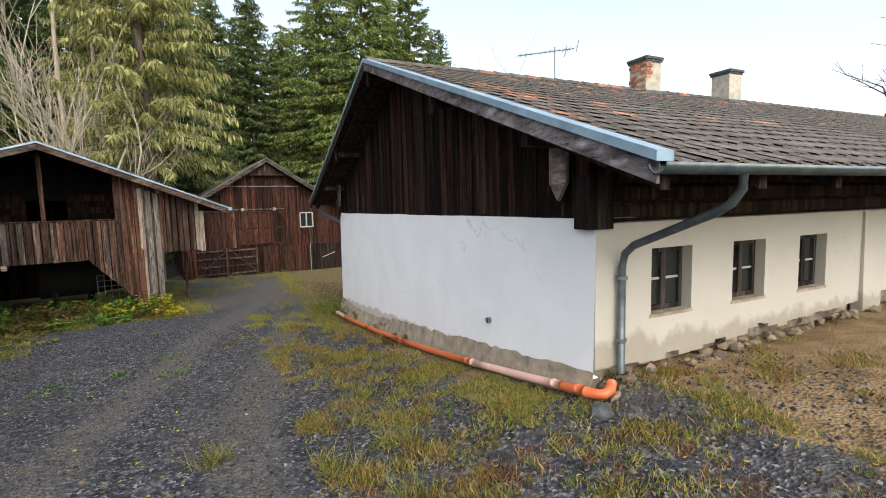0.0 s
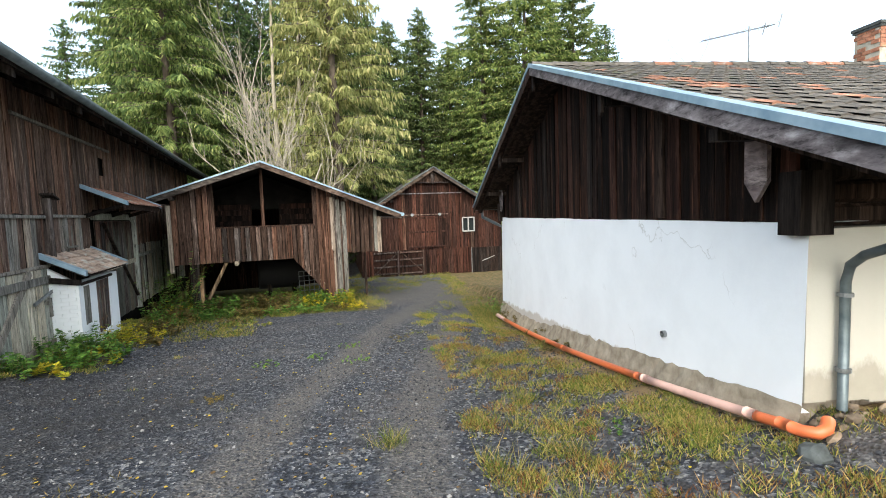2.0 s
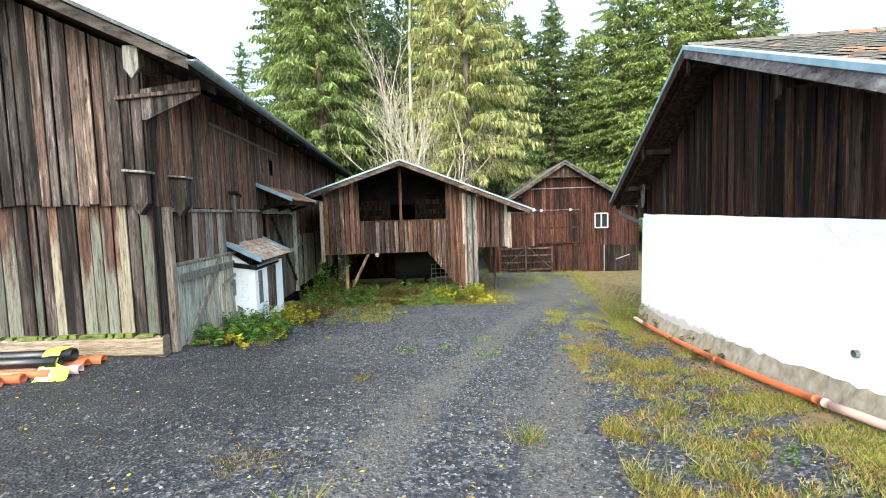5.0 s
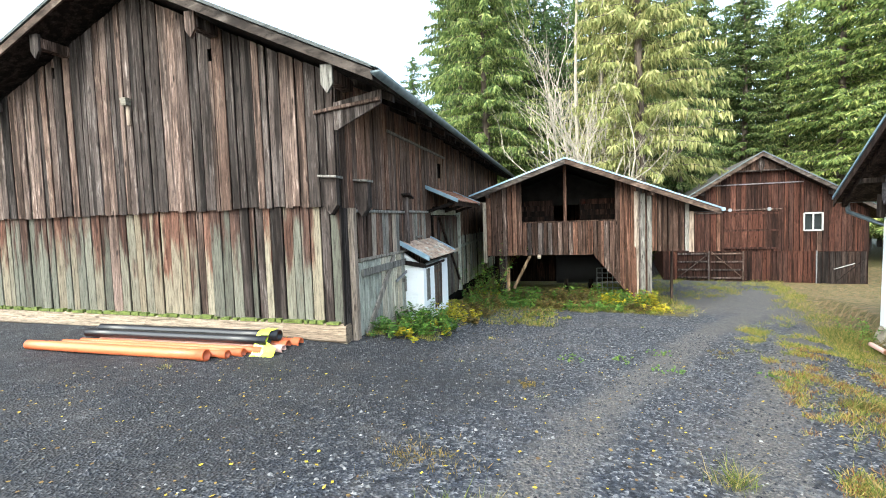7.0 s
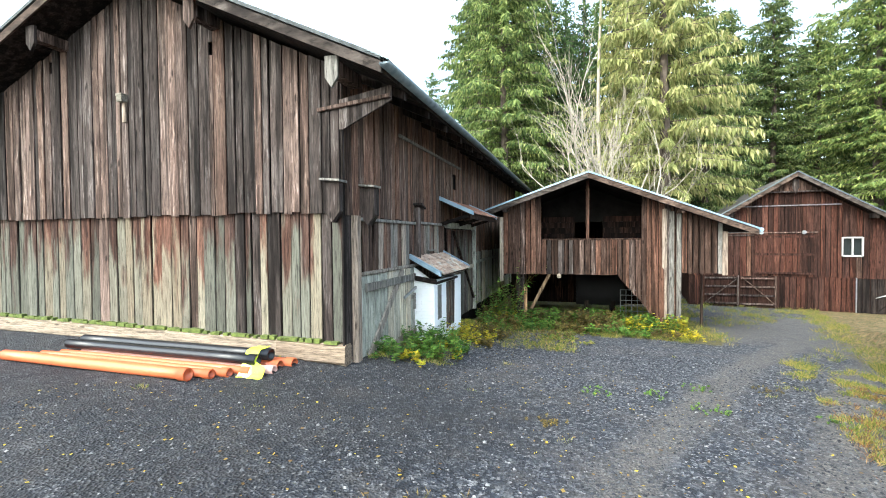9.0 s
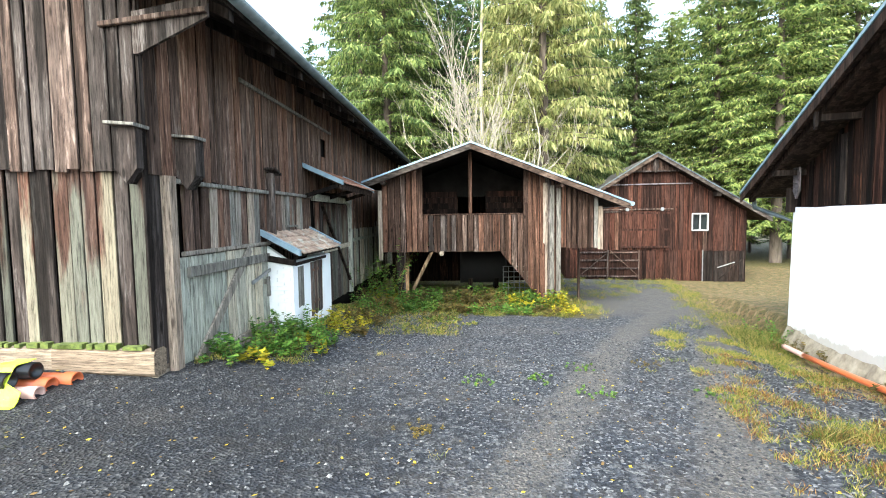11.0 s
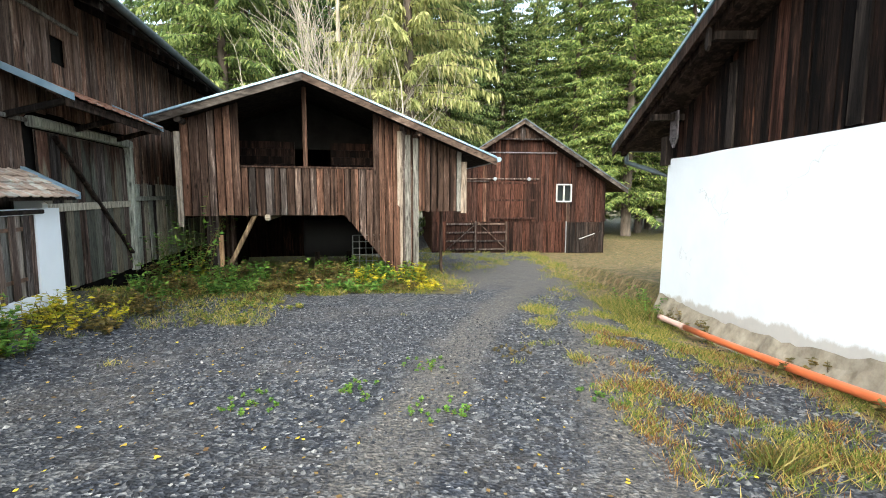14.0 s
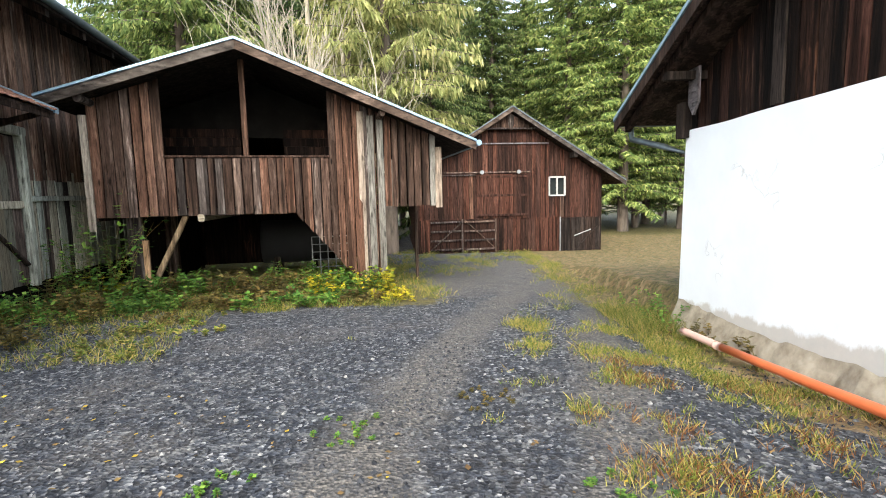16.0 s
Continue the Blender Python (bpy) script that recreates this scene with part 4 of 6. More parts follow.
# wide plank gate, slightly ajar, with rails and a diagonal brace
gate = part("gate", Geo().box(0.0, 0.02, 0.43, 3.0, -0.8, 0.74), M_GREEN, barn, "green-grey plank gate with diagonal brace")
boards(gate, "y", 0.43, 3.0, lambda a: -0.83, lambda a: 0.75, 0.022, 1, M_GREEN, w=(0.22, 0.34), t=0.02, jitter=0.006)
part("gate_rail", Geo().beam((0.085, 0.6, 0.55), (0.085, 2.98, 0.55), 0.05, 0.14), M_GREY, gate)
part("gate_rail", Geo().beam((0.085, 0.6, -0.70), (0.085, 2.98, -0.64), 0.06, 0.17), M_GREY, gate)
part("gate_brace", Geo().beam((0.075, 0.72, -0.66), (0.075, 2.3, 0.74), 0.15, 0.04, (1, 0, 0)), M_GREY, gate)
part("latch_bar", Geo().beam((0.12, 2.25, 0.18), (0.12, 2.95, 0.32), 0.03, 0.06), M_STEEL, gate, "pale wooden latch bar")
part("lock", Geo().box(0.09, 0.15, 2.72, 2.8, 0.1, 0.18).box(0.05, 0.1, 2.9, 3.02, -0.15, 0.2), M_GREY, gate)
# narrow barn door under the lean-to
dr = part("barn_door", Geo().box(0.0, 0.02, 5.75, 8.7, -0.95, 1.62), M_BARN, barn, "brown barn door with long diagonal bar")
boards(dr, "y", 5.75, 8.7, lambda a: -0.95, lambda a: 1.6, 0.022, 1, M_BARN_LOW, w=(0.2, 0.3), t=0.02, jitter=0.01, other=M_BARN, pick=0.3)
part("door_rail", Geo().beam((0.07, 5.75, 0.42), (0.07, 8.7, 0.45), 0.04, 0.13), M_GREEN, dr)
part("door_bar", Geo().beam((0.1, 6.1, 1.55), (0.1, 8.6, -0.6), 0.05, 0.08, (1, 0, 0)), M_BEAM, dr)
part("lintel", Geo().beam((0.06, 5.6, 1.72), (0.06, 8.9, 1.72), 0.14, 0.16), M_GREEN, barn, "mossy green lintel beam")
part("door_post", Geo().beam((0.06, 8.82, -1.0), (0.06, 8.82, 1.68), 0.14, 0.14, (1, 0, 0)), M_GREEN, barn)
part("fence_rail", Geo().beam((0.06, 8.95, 0.55), (0.06, 13.0, 0.6), 0.05, 0.1), M_GREEN, barn)
# black sheet painted as the shade inside the hatch
part("hatch", Geo().box(-0.03, 0.0, 4.05, 4.32, 1.12, 1.5), M_INDOOR_SHADE, barn)
part("hatch_frame", Geo().box(0.0, 0.05, 4.02, 4.06, 1.1, 1.52).box(0.0, 0.05, 4.31, 4.35, 1.1, 1.52).box(0.0, 0.08, 3.98, 4.5, 1.06, 1.1), M_GREY, barn)


def little_roof(name, x1, z0, z1, y0, y1, cols, rows, parent, label, mat):
    """A small monopitch tiled roof against the side of the barn, with metal edges."""
    r = part(name, Geo().prism([(0.0, z0), (x1, z1), (x1, z1 - 0.05), (0.0, z0 - 0.05)], "y", y0, y1), M_BEAM, parent, label)
    ln = math.hypot(x1, z1 - z0)
    dx, dz = x1 / ln, (z1 - z0) / ln
    for i in range(rows):
        for j in range(cols):
            w = (y1 - y0 - 0.12) / cols
            ya = y0 + 0.06 + w * j
            s0, s1 = ln * i / rows, ln * (i + 1) / rows + 0.06
            up = 0.012 + rnd.uniform(0, 0.008)
            g = Geo()
            vs = []
            for s, h in ((s0, up), (s1, up + 0.025)):
                for q, hh in ((0.0, 0.018), (0.25, 0.0), (0.75, 0.0), (1.0, 0.018)):
                    vs.append((dx * s - dz * (h + hh), ya + w * q * 0.98, z0 + dz * s + dx * (h + hh)))
            vs += [(p[0] + dz * 0.014, p[1], p[2] - dx * 0.014) for p in vs]
            g.add(vs, [(0, 1, 5, 4), (1, 2, 6, 5), (2, 3, 7, 6), (4, 5, 13, 12), (5, 6, 14, 13), (6, 7, 15, 14), (0, 4, 12, 8), (3, 11, 15, 7)])
            part("tile", g, mat, r)
    for y in (y0, y1):
        g = Geo().prism([(0.0, z0 + 0.07), (x1 + 0.03, z1 + 0.07), (x1 + 0.03, z1 - 0.03), (0.0, z0 - 0.03)], "y", y - 0.03, y + 0.07)
        part("verge_flashing", g, M_TRIM, r)
    return r


little_roof("lean_to_roof", 0.9, 2.4, 1.98, 5.0, 8.3, 13, 3, barn, "little rust-red tiled lean-to roof over the door", M_TILE_RED)
for y in (5.1, 6.7, 8.2):
    part("bracket", Geo().beam((0.02, y, 1.72), (0.8, y, 1.95), 0.08, 0.09), M_BEAM, barn)
part("eave_board", Geo().beam((0.86, 5.0, 1.92), (0.86, 8.3, 1.92), 0.04, 0.12), M_BEAM, barn)

# whitewashed annex against the barn
annex = thing("annex", pose(*BARN_P, 0, 0, 0, BARN_A), "little whitewashed brick lean-to with plank doors beside the barn", "outbuilding")
aw = Geo()
AX = 0.52
for a, b in ((3.0, 3.22), (3.55, 3.9), (4.7, 5.25)):
    aw.box(AX - 0.14, AX, a, b, -1.3, 0.44)
aw.box(AX - 0.14, AX, 3.22, 3.55, -1.3, -0.42).box(AX - 0.14, AX, 3.22, 3.55, 0.34, 0.44).box(AX - 0.14, AX, 3.9, 4.7, 0.36, 0.44).box(AX - 0.14, AX, 3.9, 4.7, -1.3, -0.72)
aw.prism([(0.03, -1.3), (AX - 0.14, -1.3), (AX - 0.14, 0.5), (0.03, 0.74)], "y", 3.0, 3.12)
aw.prism([(0.03, -1.3), (AX - 0.14, -1.3), (AX - 0.14, 0.5), (0.03, 0.74)], "y", 5.13, 5.25)
ann_wall = part("wall", aw, M_ANNEX, annex, "lumpy whitewashed brick wall", weld=True)
for row in range(19):
    z = -0.95 + 0.075 * row
    off = 0.12 if row % 2 else 0.0
    for k in range(-1, 3):
        x0, x1 = max(0.05, 0.24 * k + off), min(AX, 0.24 * k + off + 0.23)
        if x1 - x0 > 0.05 and z < 0.4:
            part("brick", Geo().box(x0, x1, 2.985 - rnd.uniform(0, 0.006), 3.02, z, z + 0.066), M_ANNEX, ann_wall)
sh = part("shutter", Geo().box(AX - 0.08, AX - 0.05, 3.22, 3.55, -0.42, 0.34), M_GREY, annex, "grey plank shutter")
boards(sh, "y", 3.22, 3.55, lambda a: -0.42, lambda a: 0.34, AX - 0.05, 1, M_GREY, w=(0.1, 0.13), t=0.02, jitter=0.004)
ad = part("door", Geo().box(AX - 0.08, AX - 0.05, 3.9, 4.7, -0.72, 0.36), M_GREY, annex, "worn grey-brown plank door")
boards(ad, "y", 3.9, 4.7, lambda a: -0.72, lambda a: 0.36, AX - 0.05, 1, M_BARN, w=(0.12, 0.17), t=0.02, jitter=0.004, other=M_GREY, pick=0.5)
for z in (0.16, -0.5):
    part("hinge", Geo().box(AX - 0.02, AX - 0.005, 3.92, 4.45, z, z + 0.05), M_RUST, ad)
part("lintel", Geo().beam((AX - 0.02, 3.1, 0.4), (AX - 0.02, 4.85, 0.4), 0.1, 0.06), M_BEAM, annex)
part("beam", Geo().beam((0.1, 2.96, 0.52), (AX + 0.05, 2.96, 0.44), 0.1, 0.1), M_BEAM, annex)
little_roof("roof", 0.68, 0.98, 0.60, 2.85, 5.4, 11, 4, annex, "pinkish tiled roof with blue metal edges", M_TILE_PALE)

# ---- open shed on posts: x along the gable, y to the back ----
shed = thing("wagon_shed", pose(*SHED_P, 0, 0, 0, SHED_A), "open red-brown board shed with gallery over a dark cart bay", "shed")
SX0, SX1, SPX, SPZ, SD = -1.25, 5.28, 1.45, 3.36, 6.5


def shed_roof(x):
    return SPZ - (0.345 if x < SPX else 0.392) * abs(x - SPX)


front = part("front_wall", Geo().beam((SX0, 0.06, 0.22), (2.3, 0.06, 0.22), 0.1, 0.12), M_BEAM, shed, "board front with a wide open gallery")


def shed_foot(x):
    if x < 2.33:
        return 0.17
    if x < 3.75:
        return 0.17 - 1.72 * (x - 2.33) / 1.42
    return -1.55 if x < 4.16 else 0.25


boards(front, "x", SX0, 4.16, shed_foot, lambda a: shed_roof(a) - 0.13, 0.0, -1, M_SHED, w=(0.13, 0.21), t=0.026, holes=[(0.0, 3.03, 1.29, 9.0)], jitter=0.012, other=M_BARN, pick=0.12)
boards(front, "x", 4.16, SX1, shed_foot, lambda a: shed_roof(a) - 0.13, -0.002, -1, M_SHED, w=(0.14, 0.2), t=0.026, jitter=0.012, other=M_GREY, pick=0.2)
for x in (3.62, 3.82, 4.02):
    part("grey_board", Geo().box(x, x + 0.13, -0.062, -0.035, -1.5, shed_roof(x) - 0.3), M_GREY, front, "silver-grey repair board")
part("corner_board", Geo().box(SX1 - 0.02, SX1 + 0.12, -0.06, -0.03, 0.2, 1.5), M_GREY, front)
part("corner_board", Geo().box(SX0 - 0.12, SX0, -0.05, -0.02, -0.08, 2.05), M_GREY, front)
part("gallery_rail", Geo().beam((-0.02, -0.03, 1.30), (3.05, -0.03, 1.30), 0.09, 0.04), M_SHED, front)
part("gallery_post", Geo().beam((1.44, 0.05, 1.3), (1.44, 0.05, SPZ - 0.2), 0.1, 0.1, (1, 0, 0)), M_SHED, shed, "thin square post in the gallery opening")
part("gallery_floor", Geo().box(SX0, 4.16, 0.12, SD - 0.2, 0.2, 0.27), M_BEAM, shed)
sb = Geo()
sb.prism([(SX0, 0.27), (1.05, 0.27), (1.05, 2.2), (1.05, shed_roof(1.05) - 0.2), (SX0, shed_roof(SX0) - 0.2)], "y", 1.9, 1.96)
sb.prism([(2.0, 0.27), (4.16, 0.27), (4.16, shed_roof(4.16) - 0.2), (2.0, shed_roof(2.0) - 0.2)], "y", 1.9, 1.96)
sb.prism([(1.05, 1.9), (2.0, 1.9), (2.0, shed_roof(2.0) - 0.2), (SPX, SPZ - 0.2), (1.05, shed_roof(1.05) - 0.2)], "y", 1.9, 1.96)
# Gallery shade is painted: black wall with near-black planks over it.
inner = part("inner_wall", sb, M_INDOOR_SHADE, shed, "inner plank wall with a doorway, its shade painted in black")
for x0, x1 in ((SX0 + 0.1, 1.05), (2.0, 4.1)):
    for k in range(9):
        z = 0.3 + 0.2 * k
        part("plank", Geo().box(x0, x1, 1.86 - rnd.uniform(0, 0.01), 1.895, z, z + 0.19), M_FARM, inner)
part("side_wall", Geo().box(SX0 - 0.02, SX0 + 0.02, 0.03, SD, 0.1, shed_roof(SX0) - 0.18), M_SHED, shed)
part("side_wall", Geo().box(SX1 - 0.06, SX1, 0.03, SD, 0.25, shed_roof(SX1) - 0.16), M_SHED, shed)
# rear wall near-black too, shade put into the board colour
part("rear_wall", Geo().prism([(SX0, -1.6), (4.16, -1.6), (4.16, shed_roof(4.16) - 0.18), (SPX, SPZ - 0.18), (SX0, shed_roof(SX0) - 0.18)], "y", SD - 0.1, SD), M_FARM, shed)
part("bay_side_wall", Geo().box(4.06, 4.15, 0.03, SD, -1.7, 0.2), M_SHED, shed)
# left bay wall darkened by colour for the shade under the floor
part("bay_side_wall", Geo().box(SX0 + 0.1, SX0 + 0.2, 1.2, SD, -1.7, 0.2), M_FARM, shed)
sr = Geo()
slab(sr, "y", (-1.75, shed_roof(-1.75)), (SPX, SPZ), 0.09, -0.55, SD + 0.3)
slab(sr, "y", (SPX, SPZ), (6.02, shed_roof(6.02)), 0.09, -0.55, SD + 0.3)
sroof = part("roof", sr, M_BEAM, shed, "low-pitched roof with pale metal edge")
for x0, x1 in ((-1.75, SPX), (SPX, 6.02)):
    part("barge_board", slab(Geo(), "y", (x0, shed_roof(x0) - 0.02), (x1, shed_roof(x1) - 0.02), 0.16, -0.6, -0.56), M_SLANT, sroof)
    part("verge_flashing", slab(Geo(), "y", (x0, shed_roof(x0) + 0.035), (x1, shed_roof(x1) + 0.035), 0.045, -0.63, -0.4), M_TRIM, sroof)
    part("roof_cover", slab(Geo(), "y", (x0, shed_roof(x0) + 0.03), (x1, shed_roof(x1) + 0.03), 0.028, -0.4, SD + 0.3), M_SLAB, sroof)
for x in (SX0 + 0.1, 4.1):
    z = shed_roof(x) - 0.2
    part("purlin_end", Geo().tube([(x, -0.5, z), (x, 0.2, z)], 0.07, 10), M_BARN, sroof)
part("gutter_end", Geo().tube([(6.1, -0.55, shed_roof(6.02) - 0.03), (6.1, SD, shed_roof(6.02) - 0.06)], 0.06, 10), M_TRIM, shed)
for x, y in ((-0.72, 0.3), (-0.9, 3.0), (4.0, 3.0)):
    px, py = at(SHED_P, SHED_A, x, y)
    part("post", Geo().beam((x, y, height(px, py) - 0.1), (x, y, 0.2), 0.26, 0.26, (1, 0, 0)), M_BARN, shed, "stout weathered corner post")
part("post_brace", Geo().beam((-0.35, 0.16, -1.0), (0.25, 0.12, 0.18), 0.1, 0.11, (0, 1, 0)), M_FRESH, shed, "pale diagonal brace")
part("post_shoe", Geo().beam((-0.54, 0.2, -1.4), (-0.54, 0.2, -0.3), 0.1, 0.1, (1, 0, 0)), M_FRESH, shed)
part("joist", Geo().beam((0.55, -0.06, 0.12), (0.55, 6.0, 0.12), 0.12, 0.14), M_TIMBER, shed)
part("fence_post", Geo().beam((5.1, 1.6, -1.7), (5.1, 1.6, 0.25), 0.08, 0.08, (1, 0, 0)), M_BEAM, shed)
tank = thing("slurry_tank", shed.matrix_world @ pose(2.0, 4.2, -1.5), "black round tank parked in the dark cart bay", "tank")
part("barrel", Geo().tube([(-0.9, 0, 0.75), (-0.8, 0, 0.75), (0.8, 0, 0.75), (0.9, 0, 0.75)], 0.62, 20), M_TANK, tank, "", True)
for s in (-0.5, 0.5):
    part("foot", Geo().box(s - 0.08, s + 0.08, -0.5, 0.5, -0.1, 0.35), M_BEAM, tank)
crate = thing("wire_crate", shed.matrix_world @ pose(3.0, 1.4, -1.4), "grey wire crate standing in the bay", "crate")
for k in range(6):
    part("bar", Geo().tube([(-0.45 + 0.18 * k, 0, 0.05), (-0.45 + 0.18 * k, 0, 0.95)], 0.012, 5), M_STEEL, crate)
    part("bar", Geo().tube([(-0.45, 0, 0.05 + 0.18 * k), (0.45, 0, 0.05 + 0.18 * k)], 0.012, 5), M_STEEL, crate)

# ---- back barn ----
bb = thing("back_barn", pose(*BACK_P, 0, 0, 0, BACK_A), "tall dark red-brown board barn with a small white window", "barn")
BBL, BBR, BBZ, BBS, BBD = -4.4, 4.4, 4.28, 0.63, 12.0


def bb_roof(x):
    return BBZ - BBS * abs(x)


hole = [(1.86, 2.58, 0.42, 1.20)]
bbg = Geo()
for x0, x1 in ((BBL, 1.8), (2.64, BBR)):
    ps = [(x0, -2.6), (x1, -2.6), (x1, bb_roof(x1) - 0.25)] + ([(0, BBZ - 0.25)] if x0 < 0 < x1 else []) + [(x0, bb_roof(x0) - 0.25)]
    bbg.prism(ps, "y", 0.08, 0.14)
bbg.prism([(1.8, -2.6), (2.64, -2.6), (2.64, 0.4), (1.8, 0.4)], "y", 0.08, 0.14).prism([(1.8, 1.25), (2.64, 1.25), (2.64, bb_roof(2.64) - 0.25), (1.8, bb_roof(1.8) - 0.25)], "y", 0.08, 0.14)
# backing in painted shade, so the gaps stay black
bbw = part("gable_wall", bbg, M_INDOOR_SHADE, bb)
boards(bbw, "x", BBL, BBR, lambda a: -0.62, lambda a: bb_roof(a) - 0.2, 0.04, -1, M_BACK, w=(0.17, 0.27), t=0.03, holes=hole, other=M_SHED, pick=0.06)
boards(bbw, "x", BBL, BBR, lambda a: -2.25, lambda a: -0.55, 0.075, -1, M_BACK, w=(0.17, 0.27), t=0.03, other=M_SHED, pick=0.1)
boards(bbw, "x", -1.15, 1.05, lambda a: 3.45, lambda a: bb_roof(a) - 0.2, -0.25, -1, M_SHED, w=(0.17, 0.25), t=0.03)
part("gable_beam", Geo().beam((-1.3, -0.25, 3.42), (1.25, -0.25, 3.42), 0.1, 0.08), M_BARN, bb)
part("gable_ornament", Geo().prism([(-0.12, 4.0), (0.12, 4.0), (0.14, 3.6), (0, 3.3), (-0.14, 3.6)], "y", -0.36, -0.30), M_BARN, bb)
for z, x0, x1 in ((2.78, -2.1, 1.8), (1.5, -4.3, 0.95), (1.38, -4.3, -1.6)):
    part("rail", Geo().beam((x0, -0.06, z), (x1, -0.06, z), 0.05, 0.06), M_BARGE if z > 2 else M_BARN, bb)
sd = part("sliding_door", Geo().box(-1.55, 0.82, -0.03, 0.0, -0.5, 1.4), M_BACK, bb, "dark plank sliding door on an iron rail")
boards(sd, "x", -1.55, 0.82, lambda a: -0.5, lambda a: 1.4, -0.032, -1, M_BACK, w=(0.2, 0.3), t=0.02, jitter=0.004)
for z in (-0.45, 0.45, 1.3):
    part("door_rail", Geo().beam((-1.55, -0.08, z), (0.82, -0.08, z), 0.03, 0.1), M_BACK, sd)
for x in (-1.3, 0.4):
    part("roller", Geo().tube([(x, -0.12, 1.5), (x, -0.06, 1.5)], 0.09, 10), M_STEEL, sd)
w = part("window", Geo().box(1.86, 2.58, 0.12, 0.125, 0.42, 1.2), M_GLASS, bb, "small two-pane window with chipped white frame")
part("window_frame", Geo().box(1.82, 1.88, -0.06, 0.05, 0.38, 1.25).box(2.56, 2.62, -0.06, 0.05, 0.38, 1.25).box(1.88, 2.56, -0.06, 0.05, 1.2, 1.27).box(1.88, 2.56, -0.06, 0.05, 0.36, 0.43).box(2.19, 2.25, -0.05, 0.05, 0.43, 1.19), M_WFRAME, w)
sdr = part("stable_door", Geo().box(2.4, 4.3, -0.02, 0.04, -2.2, -0.65), M_BACK, bb, "grey-brown stable door")
boards(sdr, "x", 2.4, 4.3, lambda a: -2.2, lambda a: -0.65, -0.022, -1, M_BEAM, w=(0.2, 0.3), t=0.02)
part("door_bar", Geo().beam((3.05, -0.08, -1.5), (3.85, -0.08, -1.22), 0.03, 0.09, (0, 1, 0)), M_WFRAME, sdr, "pale loose board")
part("door_brace", Geo().beam((3.1, -0.06, -2.15), (4.25, -0.06, -1.0), 0.03, 0.08, (0, 1, 0)), M_BEAM, sdr)
part("pipe", Geo().tube([(2.35, -0.12, -2.2), (2.35, -0.12, -0.6)], 0.03, 8), M_STEEL, bb)
hg = part("hay_gate", Geo().box(-3.7, -0.75, -0.02, 0.04, -2.1, -0.65), M_BACK, bb, "slatted gates of grey poles")
for x0, x1 in ((-3.7, -2.25), (-2.15, -0.7)):
    for k in range(4):
        z = -2.0 + 0.42 * k
        part("gate_pole", Geo().beam((x0, -0.1, z), (x1, -0.1, z + 0.02), 0.05, 0.08), M_BARN, hg)
    part("gate_pole", Geo().beam((x0, -0.13, -2.0) if x0 < -3 else (x1, -0.13, -2.0), (x1, -0.13, -0.72) if x0 < -3 else (x0, -0.13, -0.62), 0.04, 0.07, (0, 1, 0)), M_BARN, hg)
    part("gate_pole", Geo().beam((x1, -0.1, -2.2), (x1, -0.1, -0.6), 0.07, 0.07, (1, 0, 0)), M_BARN, hg)
br = Geo()
slab(br, "y", (-5.25, bb_roof(5.25)), (0, BBZ), 0.1, -0.6, BBD + 0.4)
slab(br, "y", (0, BBZ), (5.25, bb_roof(5.25)), 0.1, -0.6, BBD + 0.4)
broof2 = part("roof", br, M_BEAM, bb, "steep roof with pale verge boards")
for x0, x1 in ((-5.25, 0), (0, 5.25)):
    part("barge_board", slab(Geo(), "y", (x0, bb_roof(x0) + 0.02), (x1, bb_roof(x1) + 0.02), 0.2, -0.66, -0.61), M_SLANT, broof2)
    part("verge_flashing", slab(Geo(), "y", (x0, bb_roof(x0) + 0.07), (x1, bb_roof(x1) + 0.07), 0.05, -0.7, -0.5), M_ZINC, broof2)
    part("roof_cover", slab(Geo(), "y", (x0, bb_roof(x0) + 0.05), (x1, bb_roof(x1) + 0.05), 0.045, -0.5, BBD + 0.4), M_TILE, broof2)
for x in (-2.6, 2.9):
    part("purlin", Geo().box(x - 0.1, x + 0.1, -0.55, 0.1, bb_roof(x) - 0.35, bb_roof(x) - 0.12), M_BEAM, bb)
part("side_wall", Geo().box(BBL, BBL + 0.12, 0.15, BBD, -2.6, bb_roof(BBL) - 0.12).box(BBR - 0.12, BBR, 0.15, BBD, -2.6, bb_roof(BBR) - 0.12), M_BACK, bb)
part("rear_wall", Geo().prism([(BBL, -2.6), (BBR, -2.6), (BBR, bb_roof(BBR) - 0.12), (0, BBZ - 0.12), (BBL, bb_roof(BBL) - 0.12)], "y", BBD - 0.1, BBD), M_BACK, bb)

# ---- roof tiles of the farmhouse ----
SLOPE = math.atan2(RZ - EZ0, RY - EY0)
SLEN = math.hypot(RZ - EZ0, RY - EY0)
ROWS_T, TW = 21, 0.235
TL = SLEN / ROWS_T


def tile_geo(g, m):
    prof = [(0.0, 0.03), (0.05, 0.045), (0.1, 0.03), (0.15, 0.006), (0.2, 0.004), (TW, 0.018)]
    vs = [(p, s, h + (0.022 if s < 0 else 0.0)) for s in (-0.05, TL) for p, h in prof] + [(p, -0.05, h) for p, h in prof]
    fs = [(k, k + 1, k + 7, k + 6) for k in range(5)] + [(k + 12, k + 13, k + 1, k) for k in range(5)]
    g.add([m @ Vector(v) for v in vs], fs)


